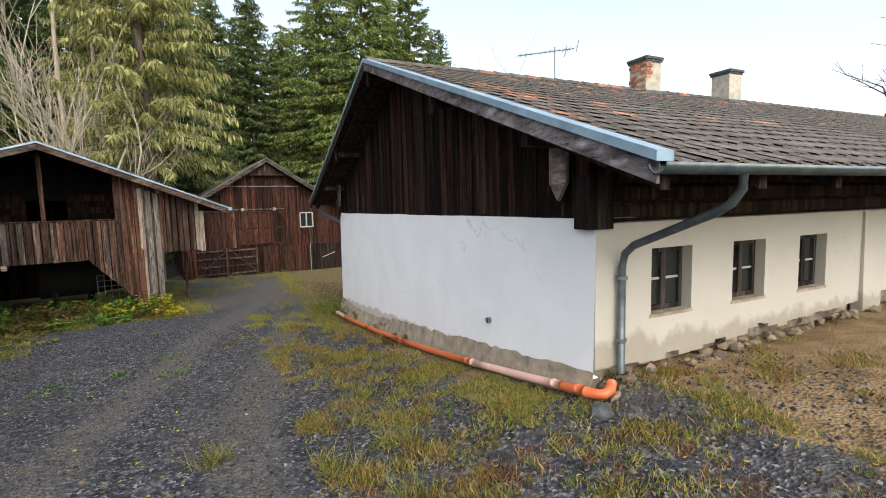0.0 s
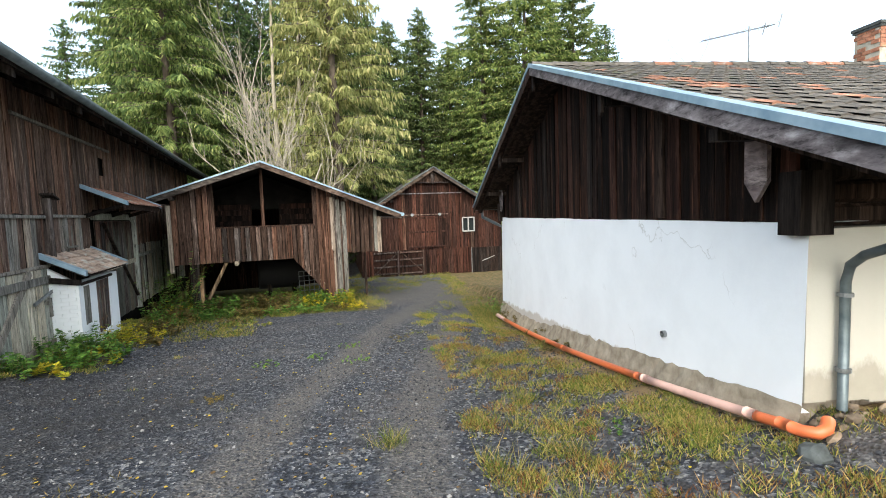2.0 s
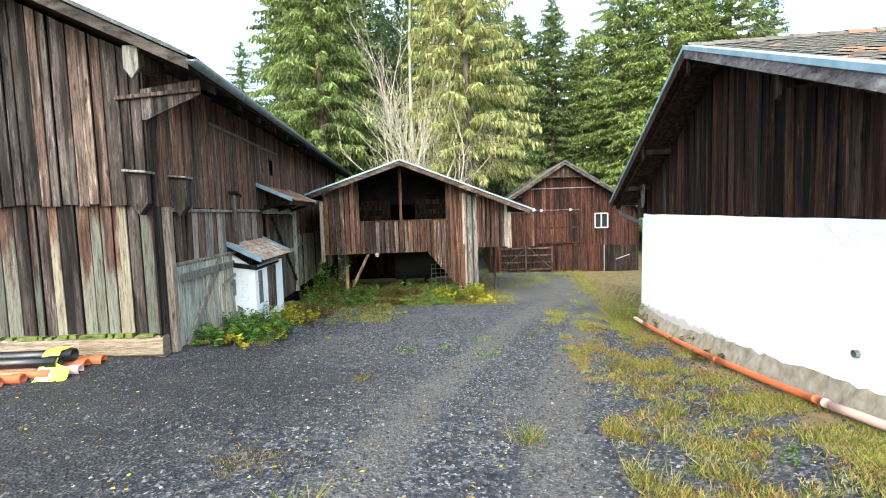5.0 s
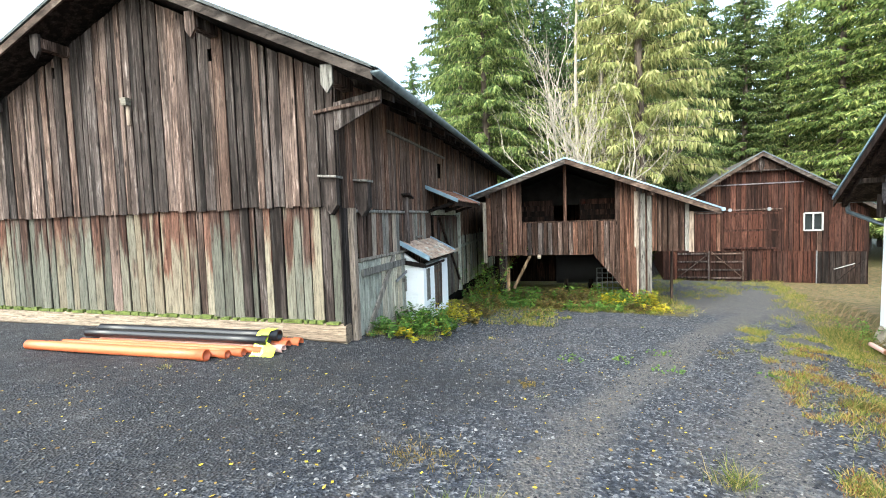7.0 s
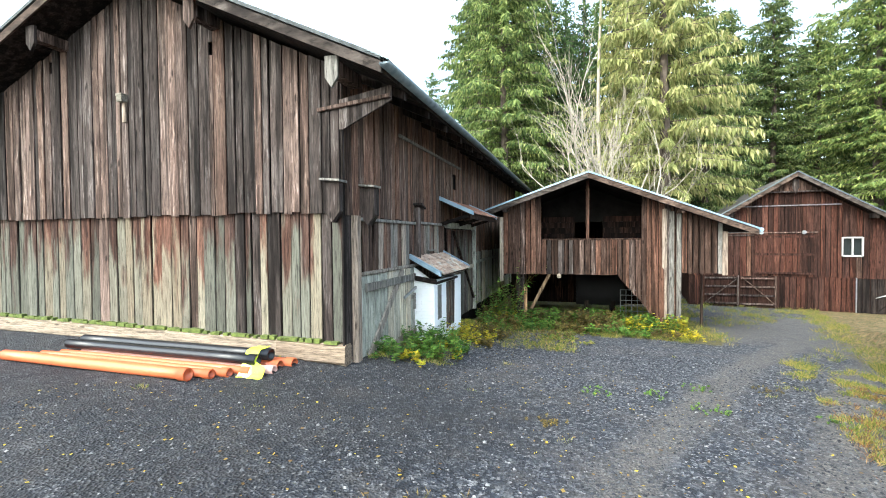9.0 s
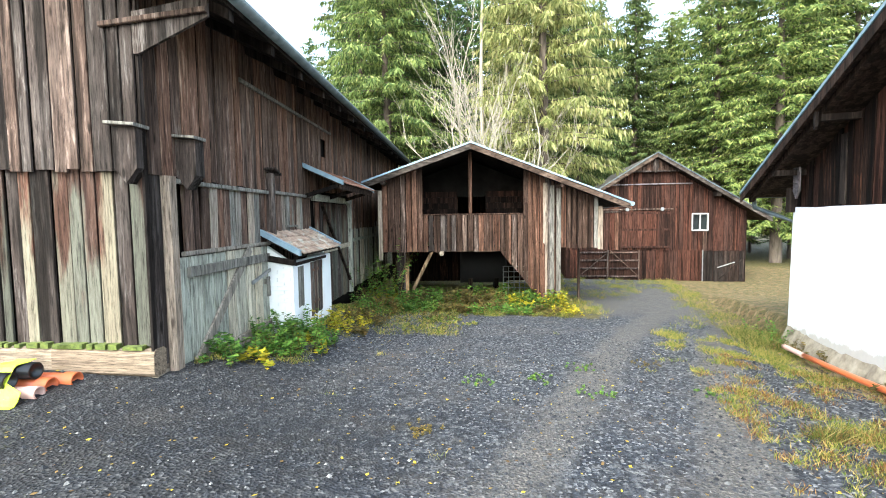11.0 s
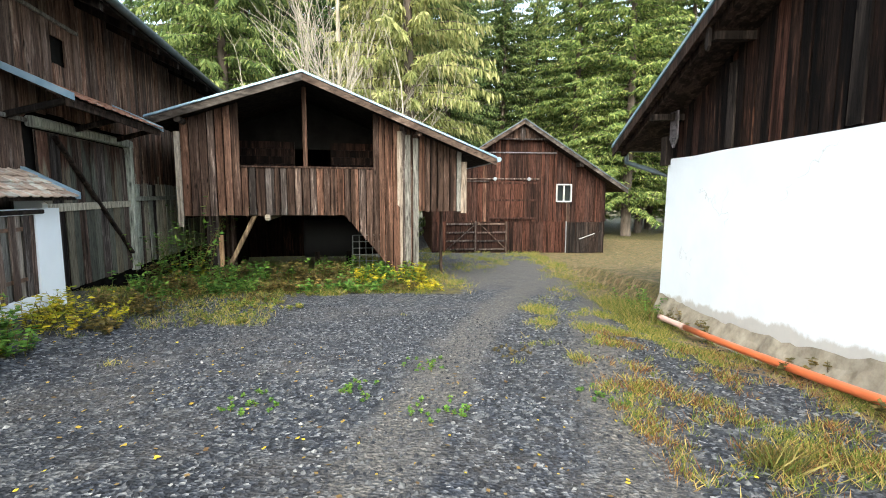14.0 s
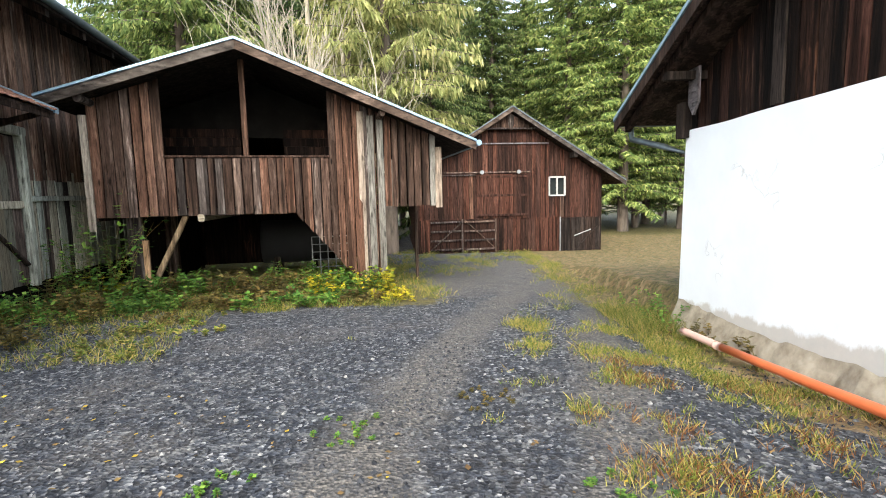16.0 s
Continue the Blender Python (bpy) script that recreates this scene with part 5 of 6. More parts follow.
unit = Geo()
tile_geo(unit, Matrix())
tile_me = bpy.data.meshes.new("tile")
tile_me.from_pydata(unit.v, [], unit.f)
tile_me.materials.append(M_TILE)
tile_red = tile_me.copy()
tile_red.materials[0] = M_TILE_RED
rest, restred = Geo(), Geo()
cols = int((FL + 0.5 + OV) / TW)
for i in range(ROWS_T):
    for j in range(cols):
        s = i * TL
        m = Matrix.Translation((-OV + 0.08 + j * TW, EY0 + s * math.cos(SLOPE), EZ0 - 0.055 + s * math.sin(SLOPE))) @ pose(0, 0, rnd.uniform(0, 0.006), math.degrees(SLOPE) + rnd.uniform(-0.6, 0.6), rnd.uniform(-0.8, 0.8), rnd.uniform(-0.8, 0.8))
        red = rnd.random() < 0.03 or noise.noise((j * 0.12, i * 0.3, 5)) > 0.6
        if i < 10 and j < 28:
            ob = new("tile", tile_red if red else tile_me)
            ob.parent = roof_f
            ob.matrix_basis = m
        else:
            tile_geo(restred if red else rest, m)
for g, mm in ((rest, M_TILE), (restred, M_TILE_RED)):
    o = part("tile_field", g, mm, roof_f)
    o["kind"] = "stuff"
for k in range(66):
    x = -OV + 0.4 * k
    g = Geo()
    n = 7
    vs = [(x + dx, RY + r * math.cos(math.pi * q / (n - 1)), RZ - 0.03 + r * 0.8 * math.sin(math.pi * q / (n - 1))) for dx, r in ((0, 0.12), (0.42, 0.10)) for q in range(n)]
    g.add(vs, [(q, q + 1, q + 1 + n, q + n) for q in range(n - 1)])
    part("ridge_tile", g, M_TILE if rnd.random() < 0.8 else M_TILE_RED, roof_f)

# ---- pipes ----
pa, pb = Vector((2.55, 4.33, -0.36)), Vector((0.0, 13.65, -1.46))
pd = (pb - pa).normalized()
drain = thing("drain_pipe", Matrix(), "orange plastic drain pipe lying along the white wall", "pipe")
segs = [(0.0, 0.35, M_ORANGE), (0.35, 2.0, M_ORANGE_PALE), (2.0, 2.15, M_STEEL), (2.15, 4.6, M_ORANGE), (4.6, 8.8, M_ORANGE), (8.8, (pb - pa).length, M_ORANGE_PALE)]
for s0, s1, mm in segs:
    sag = [pa + pd * q + Vector((-0.06, -0.01, -0.12)) * (4 * (q / (pb - pa).length) * (1 - q / (pb - pa).length)) for q in (s0 + (s1 - s0) * k / 6 for k in range(7))]
    part("pipe_section", Geo().tube(sag, 0.047, 16, hollow=0.005), mm, drain, "", True)
    part("socket", Geo().tube([sag[0], sag[0] + pd * 0.12], 0.051, 16), mm if mm is not M_STEEL else M_ORANGE_PALE, drain, "", True)
elbow = [pa, pa - pd * 0.1, pa - pd * 0.18 + Vector((0.05, 0.0, 0.01)), pa - pd * 0.2 + Vector((0.12, 0.05, 0.03)), pa - pd * 0.16 + Vector((0.2, 0.1, 0.06))]
part("elbow", Geo().tube(elbow, 0.050, 16), M_ORANGE, drain, "", True)
px, py = at(FARM_P, FARM_A, -0.25, -0.45)
stn = Geo()
bmx = bmesh.new()
bmesh.ops.create_icosphere(bmx, subdivisions=2, radius=0.11)
stn.add([(px + v.co.x * 1.1 + 0.03 * noise.noise(v.co * 12), py + v.co.y, height(px, py) + 0.03 + v.co.z * 0.75 + 0.03 * noise.noise(v.co * 14)) for v in bmx.verts], [tuple(v.index for v in f.verts) for f in bmx.faces])
bmx.free()
tagged(part("stone", stn, M_SLAB), "rough grey field stone beside the wall corner", "stone")


def loose_pipe(x1, y, z, r, mat, label):
    """A five metre pipe with a socket, lying along the barn's gable."""
    x0 = x1 - 4.0
    p = thing("loose_pipe", barn.matrix_world @ pose(0, 0, 0), label, "pipe", "pipes stacked by the barn")
    yy = y + 0.12
    part("tube", Geo().tube([(x0 + (x1 - x0) * k / 5, yy + (y - yy) * k / 5, z + rnd.uniform(-0.004, 0.004)) for k in range(6)], r, 16, hollow=0.006), mat, p, "", True)
    part("socket", Geo().tube([(x1 - 0.14, y, z), (x1, y, z)], r + 0.012, 16, hollow=0.008), mat, p, "", True)


GZ = -0.62
for x1, y, up, r, mat, lab in ((-1.83, -1.22, 0.0, 0.085, M_ORANGE, "thick orange plastic drain pipe on the gravel"), (-1.58, -1.05, 0.0, 0.06, M_ORANGE, "thin orange plastic drain pipe"), (-1.38, -0.92, 0.0, 0.06, M_ORANGE, "thin orange plastic drain pipe"),
                               (-1.12, -0.78, 0.0, 0.06, M_ORANGE, "thin orange plastic drain pipe"), (-0.82, -0.64, 0.0, 0.06, M_ORANGE_PALE, "bleached pink plastic drain pipe"), (-0.85, -0.46, 0.0, 0.075, M_ORANGE, "orange plastic drain pipe"),
                               (-0.72, -0.28, 0.0, 0.075, M_ORANGE, "orange plastic drain pipe"), (-1.05, -0.72, 0.14, 0.075, M_BLACK, "black plastic pipe on top of the stack"), (-0.98, -0.5, 0.17, 0.08, M_BLACK, "black plastic pipe on top of the stack")):
    loose_pipe(x1, y, GZ + r + up, r, mat, lab)
vest = Geo()
cs = []
for k in range(13):
    f = k / 12
    y = -0.40 - 0.52 * f
    z = GZ + (0.34 if f < 0.45 else 0.34 - 0.34 * smooth01((f - 0.45) / 0.5))
    cs.append((y, z))
vv = []
for y, z in cs:
    for q in range(5):
        x = -1.28 + 0.055 * q + (0.05 * q if z < -0.45 else 0) + 0.015 * noise.noise((y * 9, q, 1))
        vv.append((x, y + 0.02 * noise.noise((q * 2, y * 7, 3)), z + 0.02 * noise.noise((q, y * 8, 8))))
vest.add(vv, [(i * 5 + q, i * 5 + q + 1, (i + 1) * 5 + q + 1, (i + 1) * 5 + q) for i in range(12) for q in range(4)])
vst = part("safety_vest", vest, M_HIVIS)
vst.matrix_world = barn.matrix_world
so = vst.modifiers.new("thick", "SOLIDIFY")
so.thickness = 0.008
tagged(vst, "crumpled yellow hi-vis vest draped over the pipes", "vest")


# ---- trees ----
def quads(name, P, D, S, mat, parent):
    """Many slender sprays in one mesh: roots P, lengths D, half widths S (each n by 3)."""
    n = len(P)
    co = np.empty((n, 4, 3), np.float32)
    co[:, 0], co[:, 1], co[:, 2], co[:, 3] = P, P + 0.45 * D + S, P + D, P + 0.45 * D - S
    me = bpy.data.meshes.new(name)
    me.vertices.add(4 * n)
    me.loops.add(4 * n)
    me.polygons.add(n)
    me.vertices.foreach_set("co", co.ravel())
    me.loops.foreach_set("vertex_index", np.arange(4 * n, dtype=np.int32))
    me.polygons.foreach_set("loop_start", np.arange(0, 4 * n, 4, dtype=np.int32))
    me.update(calc_edges=True)
    me.materials.append(mat)
    ob = new(name, me)
    ob.parent = parent
    return ob


def spruce(label, H, R, droop, mat, seed, bare=0.06, dens=1.0, hang=0.5):
    """A spruce: tapered trunk, whorls of arching limbs and hanging needle sprays."""
    r = np.random.RandomState(seed)
    t = thing("spruce_tree", pose(0, 0, 0), label, "tree", "spruces of the wood")
    part("trunk", Geo().tube([(0.05 * math.sin(k), 0.05 * math.cos(2 * k), H * k / 8 - 0.3) for k in range(9)], 0.012 * H + 0.04, 9, taper=0.02), M_BARK, t, "", True)
    P, D, S = [], [], []
    limbs = Geo()
    z = bare * H
    while z < H - 0.3:
        f = z / H
        rad = R * min(1.0, 0.55 + f * 4) * (1 - f) ** 0.62
        nb = 6 if f < 0.85 else 5
        a0 = r.uniform(0, 6.28)
        for b in range(nb):
            if r.uniform() < 0.08:
                continue
            L = max(0.3, rad * r.uniform(0.65, 1.15))
            a = a0 + 6.283 * b / nb + r.uniform(-0.35, 0.35)
            zz = z + r.uniform(-0.3, 0.3)
            o = np.array((math.cos(a), math.sin(a), 0))
            side = np.array((-o[1], o[0], 0))
            lift = r.uniform(0.05, 0.3) + 0.5 * max(0, f - 0.6)
            k = max(3, int(L / 0.17 * dens))
            s = np.linspace(0.12, 1, k)
            pts = o * (L * s)[:, None]
            pts[:, 2] += zz + L * (lift * s - droop * s ** 2 + 0.25 * droop * s ** 4)
            if L > 1.0:
                limbs.tube([tuple(o * 0.0 + np.array((0, 0, zz))), tuple(pts[k // 2]), tuple(pts[-1])], 0.035, 4, taper=0.008)
            for rep in range(8):
                d = side * r.uniform(-1, 1, k)[:, None] + o * r.uniform(-0.1, 0.9, k)[:, None]
                d[:, 2] -= r.uniform(0.3 * hang, 2.2 * hang, k)
                d /= np.linalg.norm(d, axis=1)[:, None]
                ln = r.uniform(0.2, 0.5, k) * (0.75 + 0.4 * hang) * min(1.0, 0.45 + L / 3)
                w = np.cross(d, r.normal(size=(k, 3)))
                w /= np.linalg.norm(w, axis=1)[:, None]
                P.append(pts + r.normal(scale=0.05, size=(k, 3)))
                D.append(d * ln[:, None])
                S.append(w * (r.uniform(0.028, 0.062, k))[:, None])
        z += r.uniform(0.32, 0.55) * (1 if f < 0.8 else 0.7)
    k = 30
    d = r.normal(size=(k, 3)) * 0.12
    d[:, 2] = r.uniform(0.1, 0.4, k)
    P.append(np.tile((0, 0, H - 0.45), (k, 1)) + r.normal(scale=0.06, size=(k, 3)))
    D.append(d)
    S.append(r.normal(scale=0.03, size=(k, 3)))
    part("limb", limbs, M_BARK, t)["kind"] = "stuff"
    quads("crown", np.concatenate(P), np.concatenate(D), np.concatenate(S), mat, t)
    return t


def bare_tree(label, H, stems, mat, seed, spread=0.35, levels=4, r0=0.12):
    """A leafless tree: forking limbs down to fine twigs."""
    r = random.Random(seed)
    t = thing("bare_tree", pose(0, 0, 0), label, "tree")
    g, tw = Geo(), Geo()

    def grow(p, d, L, rad, lev):
        pts, q, dd = [p], p, d.copy()
        for k in range(3):
            dd = (dd + Vector((r.uniform(-1, 1), r.uniform(-1, 1), r.uniform(-0.2, 0.7))) * 0.16).normalized()
            q = q + dd * (L / 3)
            pts.append(q)
        (g if lev < 2 else tw).tube(pts, rad, 7 if lev == 0 else (5 if lev < 2 else 3), taper=rad * 0.55)
        if lev < levels:
            for _ in range(r.randint(3, 5)):
                i = r.randint(1, 3)
                nd = (dd + Vector((r.uniform(-1, 1), r.uniform(-1, 1), r.uniform(-0.15, 0.6))) * (0.6 + spread)).normalized()
                grow(pts[i], nd, L * r.uniform(0.45, 0.7), rad * 0.5, lev + 1)
    for k in range(stems):
        a = 6.283 * k / stems
        grow(Vector((0.25 * math.cos(a), 0.25 * math.sin(a), -0.2)) * (stems > 1), Vector((spread * math.cos(a), spread * math.sin(a), 1)).normalized(), H * r.uniform(0.5, 0.6), r0, 0)
    part("trunk", g, mat, t)
    part("twig", tw, mat, t)["kind"] = "stuff"
    return t


SEE = (0.26, 0.26)


def spot(heading, dist):
    x, y = SEE[0] + dist * math.cos(radians(heading)), SEE[1] + dist * math.sin(radians(heading))
    return x, y, height(x, y, False) - 0.1


protos = {
    "G": spruce("tall green spruce with hanging branches", 25, 5.6, 0.32, M_NEEDLE, 1, 0.08, 1.0, 0.45),
    "H": spruce("tall green spruce with hanging branches", 25, 6.0, 0.45, M_NEEDLE, 2, 0.06, 1.0, 0.9),
    "Y": spruce("yellowish spruce with long hanging sprays", 25, 5.0, 0.38, M_NEEDLE_Y, 3, 0.24, 0.9, 1.2),
    "D": spruce("dark spruce standing in the wood", 25, 5.0, 0.3, M_NEEDLE_D, 4, 0.16, 0.7, 0.5),
}
first = set()
plan = [("H", 129.5, 38, 25), ("H", 126.8, 31, 25), ("G", 125.0, 36, 27), ("D", 121.5, 42, 26), ("D", 117.5, 45, 25), ("D", 114.5, 40, 26), ("Y", 109.7, 29, 27), ("Y", 113.2, 34, 22),
        ("D", 106, 44, 24), ("G", 103.0, 50, 24), ("G", 99.5, 47, 24), ("H", 96.0, 50, 22), ("G", 92.0, 45, 28), ("G", 87.0, 43, 30), ("G", 81.5, 46, 27), ("G", 84.2, 53, 27), ("D", 90.0, 56, 26),
        ("D", 130, 44, 27), ("D", 125, 50, 27), ("D", 109, 56, 28), ("D", 101, 60, 26), ("D", 95, 60, 25), ("D", 86, 62, 26), ("D", 119, 56, 27), ("H", 105.5, 39, 20),
        ("D", 78, 58, 25), ("D", 82, 70, 27), ("D", 88, 70, 26), ("G", 92, 66, 25), ("D", 97, 72, 27), ("D", 104, 70, 27), ("D", 113, 66, 27), ("D", 122, 62, 27), ("D", 131, 58, 27), ("D", 75, 66, 22), ("D", 79, 49, 21), ("D", 85.5, 48, 23),
        ("D", 135.0, 50, 21), ("D", 99, 54, 26), ("D", 103.5, 57, 27), ("D", 107.5, 50, 26), ("D", 111.5, 50, 27), ("D", 116, 50, 27), ("D", 119.5, 48, 27), ("D", 123.5, 45, 27), ("D", 127.5, 48, 27), ("D", 93, 53, 25), ("D", 89, 62, 27), ("D", 83.5, 59, 27),
        ("D", 80, 54, 11), ("D", 82.5, 51, 9), ("D", 84.8, 55, 12), ("D", 86.8, 50, 9), ("D", 88.6, 54, 11), ("D", 90.6, 51, 10), ("D", 92.4, 55, 12), ("D", 94.2, 52, 9), ("D", 96.2, 55, 12), ("D", 98, 52, 10), ("D", 100.5, 56, 12), ("D", 78, 52, 10), ("D", 103, 53, 11)]
prnd = random.Random(8)
for kind, hd, dist, H in plan:
    x, y, z = spot(hd, dist)
    sc = H / 25
    if kind in first:
        src = protos[kind]
        o = copy_thing(src, pose(x, y, z, 0, 0, prnd.uniform(0, 360)))
        o.scale = (sc, sc, sc)
    else:
        protos[kind].matrix_world = pose(x, y, z, 0, 0, prnd.uniform(0, 360))
        protos[kind].scale = (sc, sc, sc)
        first.add(kind)
bt = bare_tree("leafless pale grey shrub tree behind the shed", 12.5, 5, M_PALEBARK, 5, 0.16, 3, 0.075)
bt.matrix_world = pose(*spot(117.0, 25.0))
bt2 = bare_tree("leafless pale grey shrub tree behind the shed", 11.0, 4, M_PALEBARK, 15, 0.18, 3, 0.065)
bt2.matrix_world = pose(*spot(112.6, 25.5))
for hd, dist in ((116.2, 30), (113.4, 31), (111.9, 33)):
    x, y, z = spot(hd, dist)
    pole = part("dead_trunk", Geo().tube([(x + 0.1 * math.sin(k), y, z + 2.4 * k) for k in range(9)], 0.19, 8, taper=0.05), M_PALEBARK, None, "", True)
    tagged(pole, "tall bare dead spruce trunk", "tree", "dead trunks")
rt = bare_tree("leafless deciduous tree beyond the farmhouse", 22, 1, M_BARK, 6, 0.7, 4, 0.42)
rt.matrix_world = pose(*spot(39.3, 40.0))
rt2 = bare_tree("slim leafless tree beyond the farmhouse roof", 23, 2, M_PALEBARK, 7, 0.12, 4, 0.12)
rt2.matrix_world = pose(*spot(71.6, 52.0))


# ---- weeds, grass, stones, leaves ----
def weed(name, x, y, rad, hgt, n, mat, label, leaf=0.07):
    r = np.random.RandomState(int(abs(x * 71 + y * 133)) % 9999)
    t = thing(name, pose(x, y, height(x, y)), label, "plant", "weeds by the buildings")
    st = Geo()
    P, D, S = [], [], []
    for k in range(max(6, n // 26)):
        a, q = r.uniform(0, 6.28), rad * math.sqrt(r.uniform())
        bx, by = q * math.cos(a), q * math.sin(a)
        bz = height(x + bx, y + by) - height(x, y)
        h = hgt * r.uniform(0.45, 1.1)
        tx, ty = bx + r.normal() * 0.3 * h, by + r.normal() * 0.3 * h
        st.tube([(bx, by, bz - 0.02), (0.5 * (bx + tx), 0.5 * (by + ty), bz + 0.6 * h), (tx, ty, bz + h)], 0.005, 3, taper=0.002)
        m = 26
        f = r.uniform(0.15, 1, m)
        base = np.stack([bx + (tx - bx) * f, by + (ty - by) * f, bz + h * f], 1)
        d = r.normal(size=(m, 3))
        d[:, 2] = np.abs(d[:, 2]) * 0.3 - 0.15
        d /= np.linalg.norm(d, axis=1)[:, None]
        w = np.cross(d, (0, 0, 1)) + r.normal(scale=0.3, size=(m, 3))
        w /= np.linalg.norm(w, axis=1)[:, None]
        ln = leaf * r.uniform(0.6, 1.4, m)
        P.append(base)
        D.append(d * ln[:, None])
        S.append(w * (0.32 * ln)[:, None])
    part("stem", st, M_WEED_B, t)["kind"] = "stuff"
    quads("foliage", np.concatenate(P), np.concatenate(D), np.concatenate(S), mat, t)


for by, bx, rad, h, n, mat, lab in ((0.75, 0.35, 0.3, 0.3, 380, M_WEED, "green nettles at the gate's foot"), (1.4, 0.42, 0.35, 0.28, 420, M_WEED, "green nettles at the gate's foot"), (1.0, 0.75, 0.25, 0.2, 220, M_WEED_Y, "yellow-green weeds on the gravel"),
                                   (2.2, 0.55, 0.45, 0.42, 700, M_WEED, "dense green weeds at the gate's foot"), (2.95, 0.6, 0.4, 0.5, 700, M_WEED, "dense green weeds beside the annex"), (2.6, 1.0, 0.3, 0.2, 260, M_WEED_Y, "yellow-green weeds on the gravel"),
                                   (2.5, 0.85, 0.4, 0.45, 620, M_WEED, "dense green weeds at the gate's foot"), (1.8, 0.75, 0.35, 0.35, 520, M_WEED, "green nettles at the gate's foot"), (3.2, 0.95, 0.35, 0.4, 520, M_WEED, "dense green weeds beside the annex"),
                                   (3.9, 0.95, 0.35, 0.4, 420, M_WEED_Y, "yellow autumn weeds before the annex"), (4.7, 1.05, 0.4, 0.38, 420, M_WEED_Y, "yellow autumn weeds before the annex"), (4.3, 1.4, 0.3, 0.2, 260, M_WEED_B, "browning weeds on the bank"),
                                   (5.6, 1.2, 0.5, 0.35, 520, M_WEED_B, "browning weeds on the bank"), (6.6, 1.0, 0.5, 0.5, 520, M_WEED, "green weeds on the bank"), (7.4, 1.5, 0.5, 0.45, 520, M_WEED_B, "browning weeds on the bank"),
                                   (8.3, 0.8, 0.5, 1.3, 520, M_WEED, "tall thin green shrub by the barn door"), (9.0, 1.2, 0.45, 1.6, 460, M_WEED, "tall thin green shrub by the barn door")):
    x, y = at(BARN_P, BARN_A, bx, by)
    weed("weed_clump", x, y, rad, h, n, mat, lab, 0.075)
wr = random.Random(21)
for k in range(30):
    sx = -1.6 + 5.6 * (k % 15) / 14 + wr.uniform(-0.2, 0.2)
    sy = -0.35 - 0.75 * (k // 15) + wr.uniform(-0.25, 0.25)
    mat, lab = wr.choice(((M_WEED, "green weeds before the shed"), (M_WEED, "green weeds before the shed"), (M_WEED_B, "browning weeds before the shed"), (M_WEED_B, "browning weeds before the shed"), (M_WEED, "green weeds before the shed"), (M_WEED_B, "browning weeds before the shed"), (M_WEED_Y, "yellow-green weeds before the shed")))
    x, y = at(SHED_P, SHED_A, sx, sy)
    weed("weed_clump", x, y, 0.42, 0.5 if k < 15 else 0.26, 420, mat, lab, 0.085)
for k in range(8):
    x, y = at(SHED_P, SHED_A, -0.6 + 0.6 * k, 0.7 + wr.uniform(-0.3, 0.5))
    weed("weed_clump", x, y, 0.45, 0.55, 300, M_WEED, "green brambles growing under the shed", 0.09)
x, y = at(SHED_P, SHED_A, 4.05, -0.3)
weed("yellow_bush", x, y, 0.22, 0.5, 420, M_WEED_Y, "bright yellow autumn bush at the shed corner", 0.1)
x, y = at(SHED_P, SHED_A, -1.15, -0.35)
weed("sapling", x, y, 0.2, 2.2, 260, M_WEED, "tall thin sapling with green leaves", 0.11)
for fy, fx, h in ((10.3, -0.25, 0.5), (9.6, -0.3, 0.35), (11.0, -0.4, 0.5), (8.6, -0.2, 0.25), (6.5, -0.15, 0.2), (5.0, -0.15, 0.2)):
    x, y = at(FARM_P, FARM_A, fx, fy)
    weed("weed_clump", x, y, 0.4, h, 240, M_WEED_B if h < 0.4 else M_WEED, "ragged weeds at the foot of the white wall", 0.06)


def scatter(n, box, want, seed):
    r = np.random.RandomState(seed)
    out = []
    while len(out) < n:
        x, y = r.uniform(box[0], box[1]), r.uniform(box[2], box[3])
        if r.uniform() < want(x, y):
            out.append((x, y))
    return out


def tuft_density(x, y):
    g = zone(x, y)[0]
    bx, by = local(BARN_P, BARN_A, x, y)
    fx, fy = local(FARM_P, FARM_A, x, y)
    if (-9.2 < bx < 0.1 and by > 0) or (fx > -0.02 and fy > 0):
        return 0
    n = noise.noise((x * 1.3, y * 1.3, 2)) + 0.6 * noise.noise((x * 4, y * 4, 6))
    return max(0.0, g * 1.0 - 0.3 + 0.8 * n) * (g > 0.1) + max(0.0, 0.7 * (n - 0.8))


rg_ = np.random.RandomState(3)


def blades(name, spots, per, h0, h1, mat, label, spread):
    P, D, S = [], [], []
    for x, y in spots:
        k = per
        z = height(x, y)
        b = rg_.normal(scale=spread, size=(k, 3))
        b[:, 2] = -0.01
        d = rg_.normal(scale=0.55, size=(k, 3))
        d[:, 2] = 1.0
        d *= rg_.uniform(h0, h1, (k, 1))
        w = np.cross(d, rg_.normal(size=(k, 3)))
        w /= np.linalg.norm(w, axis=1)[:, None]
        P.append(b + (x, y, z))
        D.append(d)
        S.append(w * rg_.uniform(0.002, 0.0045, (k, 1)))
    return tagged(quads(name, np.concatenate(P), np.concatenate(D), np.concatenate(S), mat, None), label, "grass", kind="stuff")


